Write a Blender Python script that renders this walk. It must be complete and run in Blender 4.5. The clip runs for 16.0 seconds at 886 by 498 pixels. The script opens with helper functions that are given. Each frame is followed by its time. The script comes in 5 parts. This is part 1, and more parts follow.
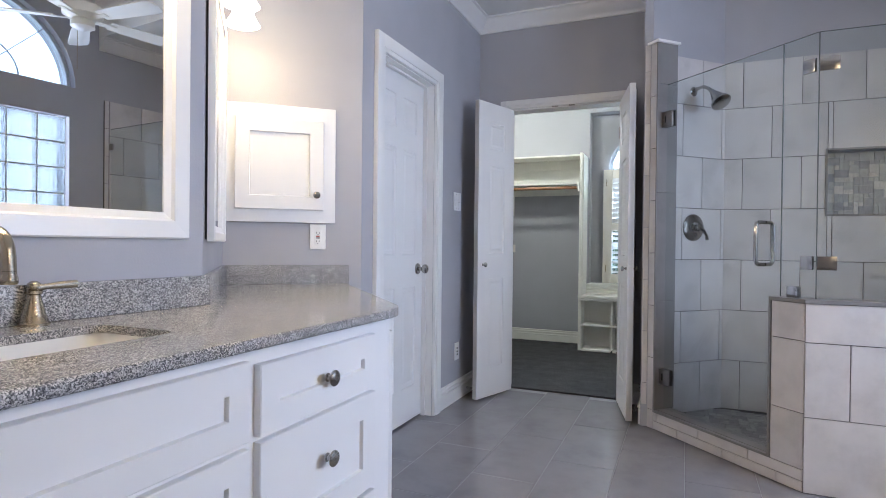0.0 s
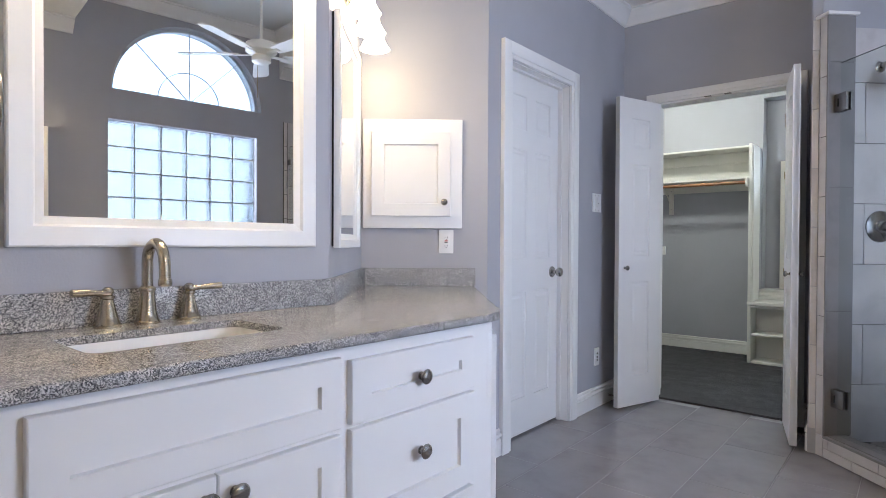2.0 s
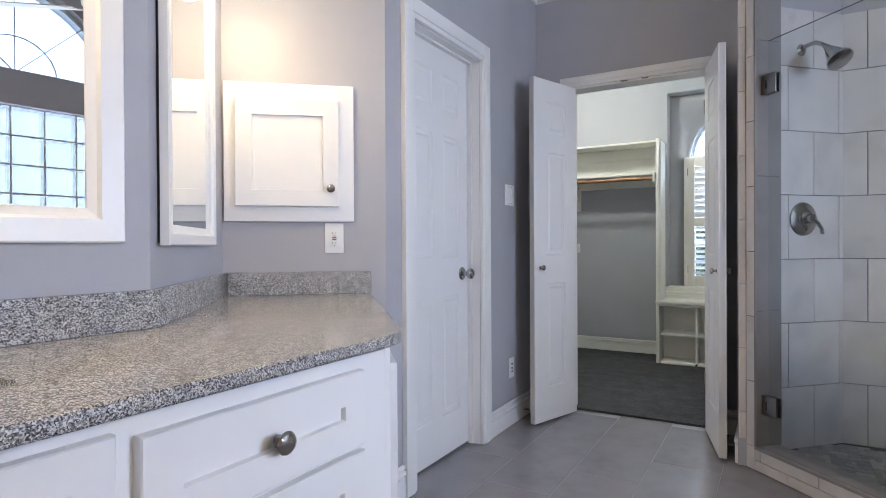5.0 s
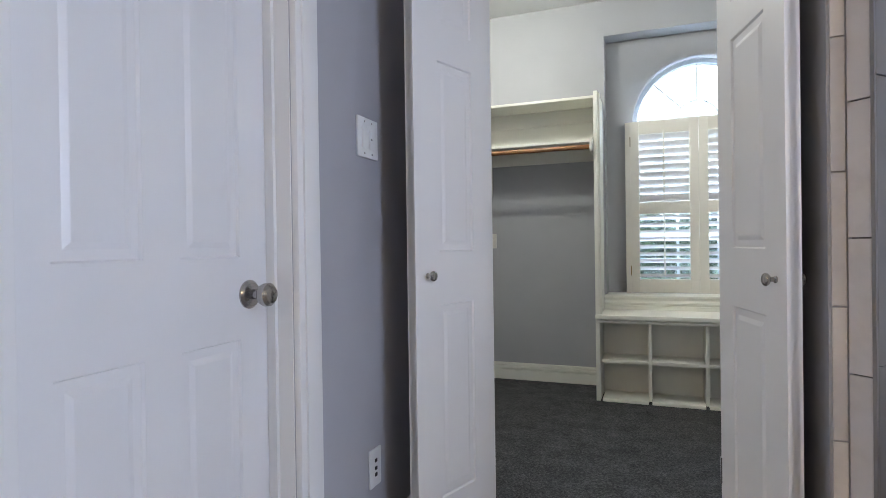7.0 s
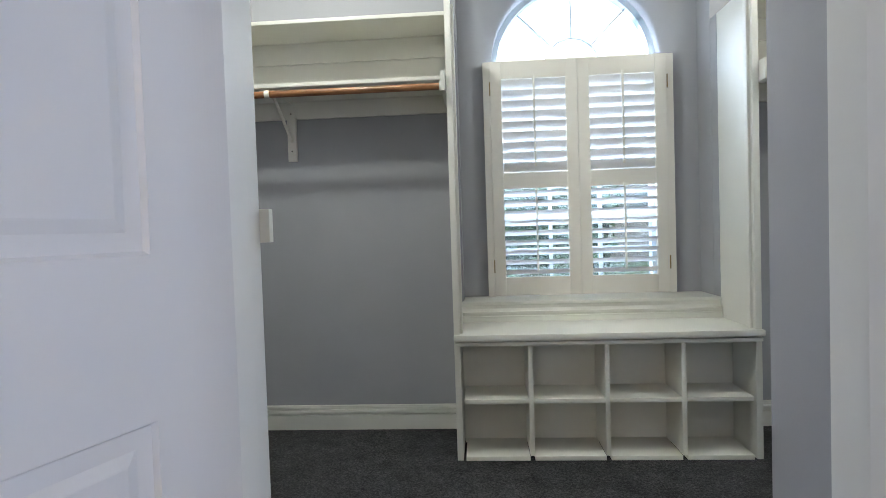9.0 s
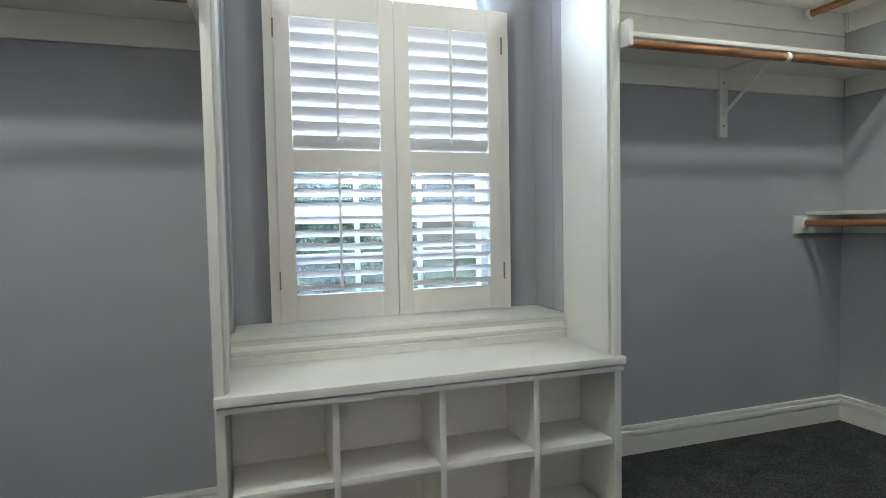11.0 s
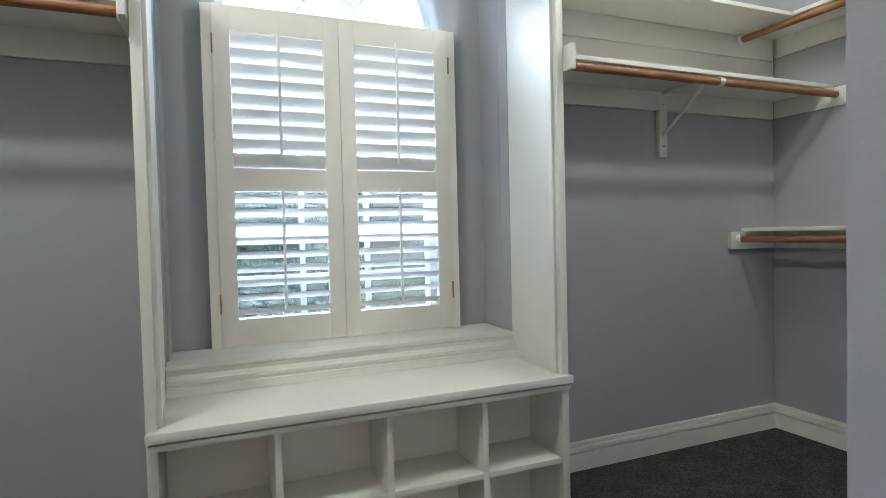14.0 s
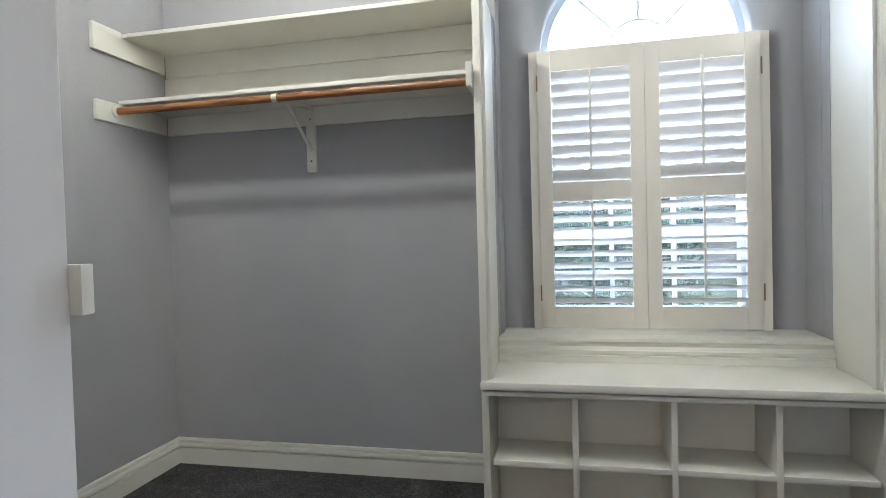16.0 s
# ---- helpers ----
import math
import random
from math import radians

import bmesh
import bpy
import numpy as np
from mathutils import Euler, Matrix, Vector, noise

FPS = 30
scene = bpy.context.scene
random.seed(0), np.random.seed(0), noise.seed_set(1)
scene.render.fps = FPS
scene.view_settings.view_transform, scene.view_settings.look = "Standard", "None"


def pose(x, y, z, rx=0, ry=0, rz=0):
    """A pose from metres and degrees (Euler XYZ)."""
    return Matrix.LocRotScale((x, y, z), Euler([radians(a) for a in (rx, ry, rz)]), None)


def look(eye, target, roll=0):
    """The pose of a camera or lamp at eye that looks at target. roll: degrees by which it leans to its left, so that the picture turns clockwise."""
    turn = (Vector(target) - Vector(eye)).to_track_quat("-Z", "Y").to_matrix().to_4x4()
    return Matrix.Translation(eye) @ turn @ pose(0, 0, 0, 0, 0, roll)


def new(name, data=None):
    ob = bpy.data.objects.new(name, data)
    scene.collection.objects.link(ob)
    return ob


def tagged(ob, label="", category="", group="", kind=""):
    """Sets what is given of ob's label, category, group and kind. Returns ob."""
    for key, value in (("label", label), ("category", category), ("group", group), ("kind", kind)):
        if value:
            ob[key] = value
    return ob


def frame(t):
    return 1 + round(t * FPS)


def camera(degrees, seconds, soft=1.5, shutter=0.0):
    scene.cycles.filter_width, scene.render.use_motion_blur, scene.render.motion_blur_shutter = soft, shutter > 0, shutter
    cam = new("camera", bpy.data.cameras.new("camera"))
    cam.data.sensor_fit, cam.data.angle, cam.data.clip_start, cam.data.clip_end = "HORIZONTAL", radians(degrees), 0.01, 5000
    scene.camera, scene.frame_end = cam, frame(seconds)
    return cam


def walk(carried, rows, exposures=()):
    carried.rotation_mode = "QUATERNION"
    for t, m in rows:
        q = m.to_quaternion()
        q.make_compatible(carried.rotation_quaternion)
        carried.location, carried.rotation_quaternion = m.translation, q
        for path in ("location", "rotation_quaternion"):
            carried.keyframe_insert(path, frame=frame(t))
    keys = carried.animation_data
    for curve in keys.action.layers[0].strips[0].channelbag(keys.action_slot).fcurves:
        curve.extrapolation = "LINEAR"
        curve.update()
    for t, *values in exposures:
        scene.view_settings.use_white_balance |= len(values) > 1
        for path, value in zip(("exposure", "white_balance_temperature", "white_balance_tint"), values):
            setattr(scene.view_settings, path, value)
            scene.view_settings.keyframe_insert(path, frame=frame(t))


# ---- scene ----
cam = camera(76.2, 16.0, 0.8)
PATH = [
    (0, (0.366, 0.06, 1.064), (-0.423, 1.898, 1.048), 0.6),
    (0.5, (0.447, 0.084, 1.072), (-0.537, 1.825, 1.056), 0.6),
    (1, (0.498, 0.101, 1.075), (-0.647, 1.741, 1.057), 0.5),
    (1.5, (0.541, 0.107, 1.084), (-0.695, 1.679, 1.062), 0.5),
    (2, (0.57, 0.119, 1.087), (-0.72, 1.648, 1.065), 0.3),
    (2.5, (0.599, 0.133, 1.084), (-0.725, 1.632, 1.06), 0.3),
    (3, (0.591, 0.16, 1.069), (-0.743, 1.65, 1.044), 0.1),
    (3.5, (0.521, 0.201, 1.073), (-0.783, 1.717, 1.051), 0.0),
    (4, (0.449, 0.282, 1.073), (-0.773, 1.865, 1.059), -0.1),
    (4.5, (0.349, 0.371, 1.079), (-0.768, 2.031, 1.068), -0.2),
    (4.7, (0.323, 0.428, 1.071), (-0.748, 2.117, 1.059), -0.2),
    (6.8, (-0.163, 1.918, 1.044), (-0.924, 3.767, 1.034), -1.0),
    (7, (-0.227, 2.088, 1.023), (-0.946, 3.955, 1.011), -0.8),
    (7.5, (-0.332, 2.433, 1.015), (-0.817, 4.373, 0.982), -0.9),
    (8, (-0.397, 2.793, 1.021), (-0.748, 4.762, 0.974), -0.9),
    (8.2, (-0.425, 2.923, 1.011), (-0.74, 4.897, 0.961), -1.2),
    (10.3, (-0.516, 3.983, 1.034), (-0.179, 5.952, 0.94), -1.3),
    (10.5, (-0.503, 4.057, 1.034), (-0.076, 6.009, 0.936), -1.2),
    (11, (-0.48, 4.188, 1.029), (0.126, 6.092, 0.935), -1.1),
    (11.5, (-0.474, 4.266, 1.038), (0.289, 6.111, 0.936), -1.0),
    (12, (-0.473, 4.312, 1.047), (0.403, 6.107, 0.941), -1.0),
    (12.5, (-0.478, 4.366, 1.037), (0.454, 6.133, 0.942), -1.1),
    (13, (-0.493, 4.387, 1.037), (0.46, 6.143, 0.943), -1.1),
    (13.5, (-0.496, 4.316, 1.062), (0.449, 6.077, 0.969), -1.1),
    (14, (-0.452, 4.202, 1.062), (0.31, 6.051, 1.003), -1.4),
    (14.5, (-0.383, 4.156, 1.058), (-0.055, 6.129, 1.017), -1.6),
    (15, (-0.361, 4.127, 1.064), (-0.43, 6.125, 1.022), -1.6),
    (15.5, (-0.346, 4.026, 1.085), (-0.68, 5.997, 1.03), -1.6),
    (16, (-0.31, 3.823, 1.091), (-0.738, 5.776, 1.044), -1.6),
]
walk(cam, [(t, look(eye, target, roll)) for t, eye, target, roll in PATH], [(0, 0.22, 6350, 10), (3, 0.2, 6450, 10), (4.5, 0.2, 6500, 10), (7, 0.1, 6700, 10), (8.2, 0.1, 6600, 10), (10.3, 0.14, 6450, 9), (13.5, 0.14, 6500, 9), (15, 0.17, 6600, 11), (16, 0.2, 6650, 12)])

# ---- world and lights ----
world = bpy.data.worlds.new("daylight")
scene.world = world
world.use_nodes = True
wn, wl = world.node_tree.nodes, world.node_tree.links
sky = wn.new("ShaderNodeTexSky")
sky.sky_type = "NISHITA"
sky.sun_disc = False
sky.sun_elevation, sky.sun_rotation = radians(62), radians(190)
wl.new(sky.outputs[0], wn["Background"].inputs[0])
wn["Background"].inputs[1].default_value = 0.15


def lamp(name, kind, power, colour, m, **extra):
    data = bpy.data.lights.new(name, kind)
    data.energy, data.color = power, colour
    for key, value in extra.items():
        if key == "size":
            data.size = value
        if key == "size_y":
            data.shape, data.size_y = "RECTANGLE", value
        if key == "radius":
            data.shadow_soft_size = value
        if key == "angle":
            data.angle = value
    ob = new(name, data)
    ob.matrix_world = m
    return ob


lamp("sun", "SUN", 2.0, (1.0, 0.95, 0.88), look((0, 0, 10), (1.0, 5.0, 0)), angle=radians(0.6))
WARM = (1.0, 0.75, 0.44)
DAY = (0.63, 0.735, 1.0)
EAST_X, WIN_Y0, WIN_Z0, BLOCK = 2.37, 1.420, 0.831, 0.2025
ARCH_Y, ARCH_Z, ARCH_R = 2.06, 2.284, 0.618
lamp("window_light", "AREA", 82, DAY, look((EAST_X + 0.2, WIN_Y0 + 3 * BLOCK, 1.44), (0, WIN_Y0 + 3 * BLOCK, 1.2)), size=1.2, size_y=1.2)
lamp("arch_light", "AREA", 26, DAY, look((EAST_X + 0.5, ARCH_Y, 2.75), (0, ARCH_Y, 2.0)), size=2.1, size_y=1.3)
lamp("closet_window_light", "AREA", 640, (0.6, 0.76, 1.0), look((0.025, 7.7, 3.35), (0.025, 5.9, 1.1)), size=1.8, size_y=1.3)


# ---- materials ----
def tree(name, rough=0.5, metal=0.0):
    m = bpy.data.materials.new(name)
    m.use_nodes = True
    nt = m.node_tree
    b = nt.nodes["Principled BSDF"]
    b.inputs["Roughness"].default_value, b.inputs["Metallic"].default_value = rough, metal
    return m, nt, b


def coords(nt, scale=1.0, obj=True):
    tc = nt.nodes.new("ShaderNodeTexCoord")
    mp = nt.nodes.new("ShaderNodeMapping")
    mp.inputs["Scale"].default_value = scale if isinstance(scale, tuple) else (scale,) * 3
    nt.links.new(tc.outputs["Object" if obj else "Generated"], mp.inputs[0])
    return mp.outputs[0]


def noise_tex(nt, vec, scale, detail=4.0, rough=0.55):
    n = nt.nodes.new("ShaderNodeTexNoise")
    n.inputs["Scale"].default_value, n.inputs["Detail"].default_value, n.inputs["Roughness"].default_value = scale, detail, rough
    nt.links.new(vec, n.inputs["Vector"])
    return n.outputs["Fac"]


def ramp(nt, fac, stops):
    r = nt.nodes.new("ShaderNodeValToRGB")
    el = r.color_ramp.elements
    while len(el) < len(stops):
        el.new(0.5)
    for e, (p, c) in zip(el, stops):
        e.position, e.color = p, (*c, 1)
    nt.links.new(fac, r.inputs[0])
    return r.outputs[0]


def bump(nt, b, height, strength, distance=0.002):
    n = nt.nodes.new("ShaderNodeBump")
    n.inputs["Strength"].default_value, n.inputs["Distance"].default_value = strength, distance
    nt.links.new(height, n.inputs["Height"])
    nt.links.new(n.outputs[0], b.inputs["Normal"])


def mixed(nt, a, c, fac):
    n = nt.nodes.new("ShaderNodeMix")
    n.data_type = "RGBA"
    for sock, v in ((n.inputs[0], fac), (n.inputs[6], a), (n.inputs[7], c)):
        if isinstance(v, (int, float)):
            sock.default_value = v
        elif isinstance(v, tuple):
            sock.default_value = (*v, 1)
        else:
            nt.links.new(v, sock)
    return n.outputs[2]


def scaled(c, k):
    return tuple(v * k for v in c)


def paint(name, colour, rough=0.5, grain=220, strength=0.12, spread=0.05, smudge=1.6):
    """Painted surface: faint large patches, roller or brush relief."""
    m, nt, b = tree(name, rough)
    v = coords(nt)
    big = noise_tex(nt, v, smudge, 3)
    nt.links.new(ramp(nt, big, [(0.3, scaled(colour, 1 - spread)), (0.7, scaled(colour, 1 + spread))]), b.inputs["Base Color"])
    fine = noise_tex(nt, v, grain, 3)
    bump(nt, b, fine, strength, 0.0015)
    rr = ramp(nt, noise_tex(nt, v, 6, 3), [(0.3, (rough * 0.9,) * 3), (0.7, (min(1, rough * 1.12),) * 3)])
    nt.links.new(rr, b.inputs["Roughness"])
    return m


WALL = paint("wall_paint_grey", (0.40, 0.40, 0.43), 0.55, 160, 0.25)
WALL_C = paint("closet_wall_paint", (0.40, 0.40, 0.415), 0.6, 160, 0.25)
CEIL = paint("ceiling_paint", (0.72, 0.72, 0.71), 0.75, 90, 0.35)
TRIM = paint("white_trim_paint", (0.78, 0.775, 0.765), 0.32, 90, 0.06, 0.03)
def grained_paint(name, colour, rough):
    m, nt, b = tree(name, rough)
    v = coords(nt, (70, 70, 2.2))
    b.inputs["Base Color"].default_value = (*colour, 1)
    nt.links.new(ramp(nt, noise_tex(nt, coords(nt), 2.0, 3), [(0.3, scaled(colour, 0.975)), (0.7, scaled(colour, 1.02))]), b.inputs["Base Color"])
    bump(nt, b, noise_tex(nt, v, 2.5, 4, 0.5), 0.1, 0.0012)
    return m


DOORW = grained_paint("white_door_paint", (0.77, 0.765, 0.765), 0.34)
CABW = paint("white_cabinet_paint", (0.78, 0.78, 0.785), 0.36, 120, 0.05, 0.025)
SHELFW = paint("cream_shelf_paint", (0.80, 0.785, 0.71), 0.4, 110, 0.1, 0.04)
SHUTW = paint("cream_shutter_paint", (0.83, 0.79, 0.705), 0.42, 110, 0.05, 0.03)
LOUVW = paint("louvre_paint", (0.87, 0.865, 0.86), 0.42, 110, 0.03, 0.02)
PLASTIC = paint("white_plastic", (0.8, 0.8, 0.79), 0.3, 60, 0.01, 0.01)
# near-black for slots and buttons, and for shade painted into recesses
DARK = paint("dark_slot_and_shade", (0.03, 0.03, 0.03), 0.6, 60, 0.01, 0.01)
RED = paint("red_button", (0.45, 0.05, 0.04), 0.4, 60, 0.01, 0.01)
CERAMIC = paint("white_ceramic", (0.82, 0.82, 0.81), 0.09, 20, 0.005, 0.01)
FANW = paint("fan_enamel", (0.78, 0.775, 0.74), 0.35, 60, 0.02, 0.02)


def granite():
    m, nt, b = tree("speckled_granite", 0.12)
    v = coords(nt)
    vo = nt.nodes.new("ShaderNodeTexVoronoi")
    vo.inputs["Scale"].default_value = 560
    nt.links.new(v, vo.inputs["Vector"])
    sep = nt.nodes.new("ShaderNodeSeparateColor")
    nt.links.new(vo.outputs["Color"], sep.inputs[0])
    grains = ramp(nt, sep.outputs[0], [(0.0, (0.045, 0.045, 0.052)), (0.16, (0.075, 0.075, 0.083)), (0.24, (0.17, 0.17, 0.178)), (0.5, (0.37, 0.365, 0.365)), (0.78, (0.62, 0.61, 0.60)), (1.0, (0.72, 0.71, 0.70))])
    vo2 = nt.nodes.new("ShaderNodeTexVoronoi")
    vo2.inputs["Scale"].default_value = 300
    nt.links.new(v, vo2.inputs["Vector"])
    sep2 = nt.nodes.new("ShaderNodeSeparateColor")
    nt.links.new(vo2.outputs["Color"], sep2.inputs[0])
    dark = ramp(nt, sep2.outputs[1], [(0.0, (0.6, 0.6, 0.6)), (0.15, (0.62, 0.62, 0.62)), (0.17, (0.0, 0.0, 0.0)), (1.0, (0, 0, 0))])
    cloud = ramp(nt, noise_tex(nt, v, 30, 3), [(0.35, (0.82, 0.82, 0.82)), (0.65, (1.05, 1.05, 1.05))])
    c = mixed(nt, grains, (0.05, 0.05, 0.055), dark)
    mul = nt.nodes.new("ShaderNodeMix")
    mul.data_type, mul.blend_type = "RGBA", "MULTIPLY"
    mul.inputs[0].default_value = 1.0
    nt.links.new(c, mul.inputs[6]), nt.links.new(cloud, mul.inputs[7])
    nt.links.new(mul.outputs[2], b.inputs["Base Color"])
    return m


def metal(name, colour, rough, grain=400):
    m, nt, b = tree(name, rough, 1.0)
    v = coords(nt, (1, 1, 12))
    nt.links.new(ramp(nt, noise_tex(nt, v, grain * 0.1, 2), [(0.3, scaled(colour, 0.88)), (0.7, colour)]), b.inputs["Base Color"])
    bump(nt, b, noise_tex(nt, v, grain, 2), 0.05, 0.0005)
    return m


def tile_mat(name, colour, rough, tone_spread=0.05):
    """Glazed tile: one tone per piece, cloudy marbling."""
    m, nt, b = tree(name, rough)
    v = coords(nt)
    info = nt.nodes.new("ShaderNodeObjectInfo")
    add = nt.nodes.new("ShaderNodeVectorMath")
    add.operation = "MULTIPLY_ADD"
    comb = nt.nodes.new("ShaderNodeCombineXYZ")
    for k in range(3):
        nt.links.new(info.outputs["Random"], comb.inputs[k])
    add.inputs[1].default_value = (31, 17, 53)
    nt.links.new(comb.outputs[0], add.inputs[0])
    nt.links.new(v, add.inputs[2])
    n = noise_tex(nt, add.outputs[0], 5.5, 5, 0.6)
    c = ramp(nt, n, [(0.3, scaled(colour, 0.86)), (0.5, colour), (0.72, scaled(colour, 1.08))])
    tone = ramp(nt, info.outputs["Random"], [(0.0, (1 - tone_spread,) * 3), (1.0, (1 + tone_spread,) * 3)])
    mul = nt.nodes.new("ShaderNodeMix")
    mul.data_type, mul.blend_type = "RGBA", "MULTIPLY"
    mul.inputs[0].default_value = 1.0
    nt.links.new(c, mul.inputs[6]), nt.links.new(tone, mul.inputs[7])
    nt.links.new(mul.outputs[2], b.inputs["Base Color"])
    bump(nt, b, noise_tex(nt, v, 40, 3), 0.05, 0.001)
    return m


def wood(name, colour):
    m, nt, b = tree(name, 0.32)
    v = coords(nt, (26, 26, 1.6))
    n = noise_tex(nt, v, 3.0, 6, 0.6)
    nt.links.new(ramp(nt, n, [(0.34, scaled(colour, 0.42)), (0.48, scaled(colour, 0.9)), (0.66, scaled(colour, 1.3))]), b.inputs["Base Color"])
    bump(nt, b, n, 0.1, 0.001)
    return m


def carpet_mat():
    m, nt, b = tree("charcoal_carpet", 0.95)
    v = coords(nt)
    n1, n2 = noise_tex(nt, v, 130, 4, 0.75), noise_tex(nt, v, 9, 4, 0.6)
    c1 = ramp(nt, n1, [(0.32, (0.018, 0.018, 0.02)), (0.5, (0.055, 0.054, 0.056)), (0.68, (0.13, 0.128, 0.128))])
    c2 = ramp(nt, n2, [(0.3, (0.75, 0.75, 0.75)), (0.7, (1.25, 1.25, 1.25))])
    mul = nt.nodes.new("ShaderNodeMix")
    mul.data_type, mul.blend_type = "RGBA", "MULTIPLY"
    mul.inputs[0].default_value = 1.0
    nt.links.new(c1, mul.inputs[6]), nt.links.new(c2, mul.inputs[7])
    nt.links.new(mul.outputs[2], b.inputs["Base Color"])
    bump(nt, b, n1, 0.9, 0.008)
    b.inputs["Specular IOR Level"].default_value = 0.1
    return m


def glass_mat(name, rough=0.0, tint=(1, 1, 1), ior=1.45):
    m, nt, b = tree(name, rough)
    b.inputs["Transmission Weight"].default_value = 1.0
    b.inputs["IOR"].default_value = ior
    b.inputs["Base Color"].default_value = (*tint, 1)
    return m


def block_glass():
    m, nt, b = tree("ribbed_glass_block", 0.22)
    b.inputs["Transmission Weight"].default_value = 1.0
    b.inputs["IOR"].default_value = 1.2
    b.inputs["Base Color"].default_value = (0.075, 0.085, 0.09, 1)
    v = coords(nt)
    w = nt.nodes.new("ShaderNodeTexWave")
    w.bands_direction = "Z"
    w.inputs["Scale"].default_value = 34
    nt.links.new(v, w.inputs["Vector"])
    w2 = nt.nodes.new("ShaderNodeTexWave")
    w2.bands_direction = "Y"
    w2.inputs["Scale"].default_value = 34
    nt.links.new(v, w2.inputs["Vector"])
    add = nt.nodes.new("ShaderNodeMath")
    nt.links.new(w.outputs["Fac"], add.inputs[0]), nt.links.new(w2.outputs["Fac"], add.inputs[1])
    bump(nt, b, add.outputs[0], 1.0, 0.003)
    return m


def glow(name, colour, strength):
    m, nt, b = tree(name, 0.3)
    b.inputs["Base Color"].default_value = (0.8, 0.75, 0.65, 1)
    b.inputs["Emission Color"].default_value = (*colour, 1)
    b.inputs["Emission Strength"].default_value = strength
    return m


def brick_far():
    m, nt, b = tree("red_brick_far", 0.85)
    v = coords(nt)
    br = nt.nodes.new("ShaderNodeTexBrick")
    br.inputs["Color1"].default_value, br.inputs["Color2"].default_value = (0.3, 0.12, 0.09, 1), (0.38, 0.17, 0.12, 1)
    br.inputs["Mortar"].default_value, br.inputs["Scale"].default_value = (0.45, 0.42, 0.38, 1), 4
    nt.links.new(v, br.inputs["Vector"])
    nt.links.new(br.outputs[0], b.inputs["Base Color"])
    return m


def leafy(name, a, c):
    m, nt, b = tree(name, 0.6)
    g = nt.nodes.new("ShaderNodeNewGeometry")
    nt.links.new(ramp(nt, g.outputs["Random Per Island"], [(0, a), (1, c)]), b.inputs["Base Color"])
    return m


def mirror_mat():
    m, nt, b = tree("silvered_mirror", 0.0, 1.0)
    b.inputs["Base Color"].default_value = (0.9, 0.91, 0.9, 1)
    return m


GRANITE = granite()
NICKEL = metal("brushed_nickel", (0.44, 0.42, 0.40), 0.2)
BRONZE = metal("warm_brushed_nickel", (0.5, 0.44, 0.35), 0.24)
CHROME = metal("satin_steel", (0.5, 0.49, 0.475), 0.18)
DARKM = metal("dark_nickel", (0.3, 0.285, 0.27), 0.3)
BRASS = metal("aged_brass_hinge", (0.35, 0.27, 0.15), 0.4)
TILE = tile_mat("pale_marbled_tile", (0.61, 0.58, 0.567), 0.22)
TILE_IN = tile_mat("grey_edge_tile", (0.22, 0.21, 0.21), 0.3)
GROUT = paint("grey_grout", (0.11, 0.10, 0.097), 0.85, 300, 0.3)
MOSAIC = tile_mat("mosaic_chip", (0.36, 0.38, 0.39), 0.3)
FLOORT = tile_mat("grey_floor_tile", (0.222, 0.21, 0.217), 0.22, 0.006)
FLOORG = paint("pale_floor_grout", (0.225, 0.215, 0.22), 0.85, 300, 0.3)
MORTAR = paint("block_mortar", (0.68, 0.73, 0.75), 0.8, 200, 0.2)
ROD = wood("varnished_rod", (0.30, 0.125, 0.05))
CARPET = carpet_mat()
GLASS, nt, b = tree("shower_glass", 0.0)
fres, clear, gloss, mx = [nt.nodes.new(k) for k in ("ShaderNodeLayerWeight", "ShaderNodeBsdfTransparent", "ShaderNodeBsdfGlossy", "ShaderNodeMixShader")]
clear.inputs[0].default_value = (0.955, 0.98, 0.975, 1)
gloss.inputs["Roughness"].default_value = 0.0
fres.inputs[0].default_value = 0.5
rise, keep = nt.nodes.new("ShaderNodeMath"), nt.nodes.new("ShaderNodeMath")
rise.operation, rise.inputs[1].default_value = "POWER", 5.0
keep.operation, keep.inputs[1].default_value, keep.inputs[2].default_value = "MULTIPLY_ADD", 0.9, 0.02
nt.links.new(fres.outputs["Facing"], rise.inputs[0]), nt.links.new(rise.outputs[0], keep.inputs[0])
nt.links.new(keep.outputs[0], mx.inputs[0]), nt.links.new(clear.outputs[0], mx.inputs[1]), nt.links.new(gloss.outputs[0], mx.inputs[2])
nt.links.new(mx.outputs[0], nt.nodes["Material Output"].inputs["Surface"])
GEDGE = paint("polished_glass_edge", (0.10, 0.115, 0.11), 0.2, 60, 0.01, 0.02)
PANE = glass_mat("window_glass", 0.0, (0.98, 1, 1))
BLOCKG = block_glass()
MIRROR = mirror_mat()
SHADE = glow("lit_frosted_shade", (1.0, 0.83, 0.58), 14.0)
DOME = glow("lit_dome_glass", (1.0, 0.93, 0.82), 5.0)
BRICKF = brick_far()
LEAF = leafy("hedge_leaf", (0.05, 0.09, 0.05), (0.13, 0.2, 0.1))
GRASS = paint("lawn", (0.1, 0.16, 0.06), 0.9, 60, 0.5, 0.3)
ROOF = paint("roof_shingle", (0.16, 0.15, 0.15), 0.9, 30, 0.5, 0.2)
WINBLUE = paint("vinyl_window_frame", (0.54, 0.60, 0.65), 0.4, 60, 0.02, 0.02)


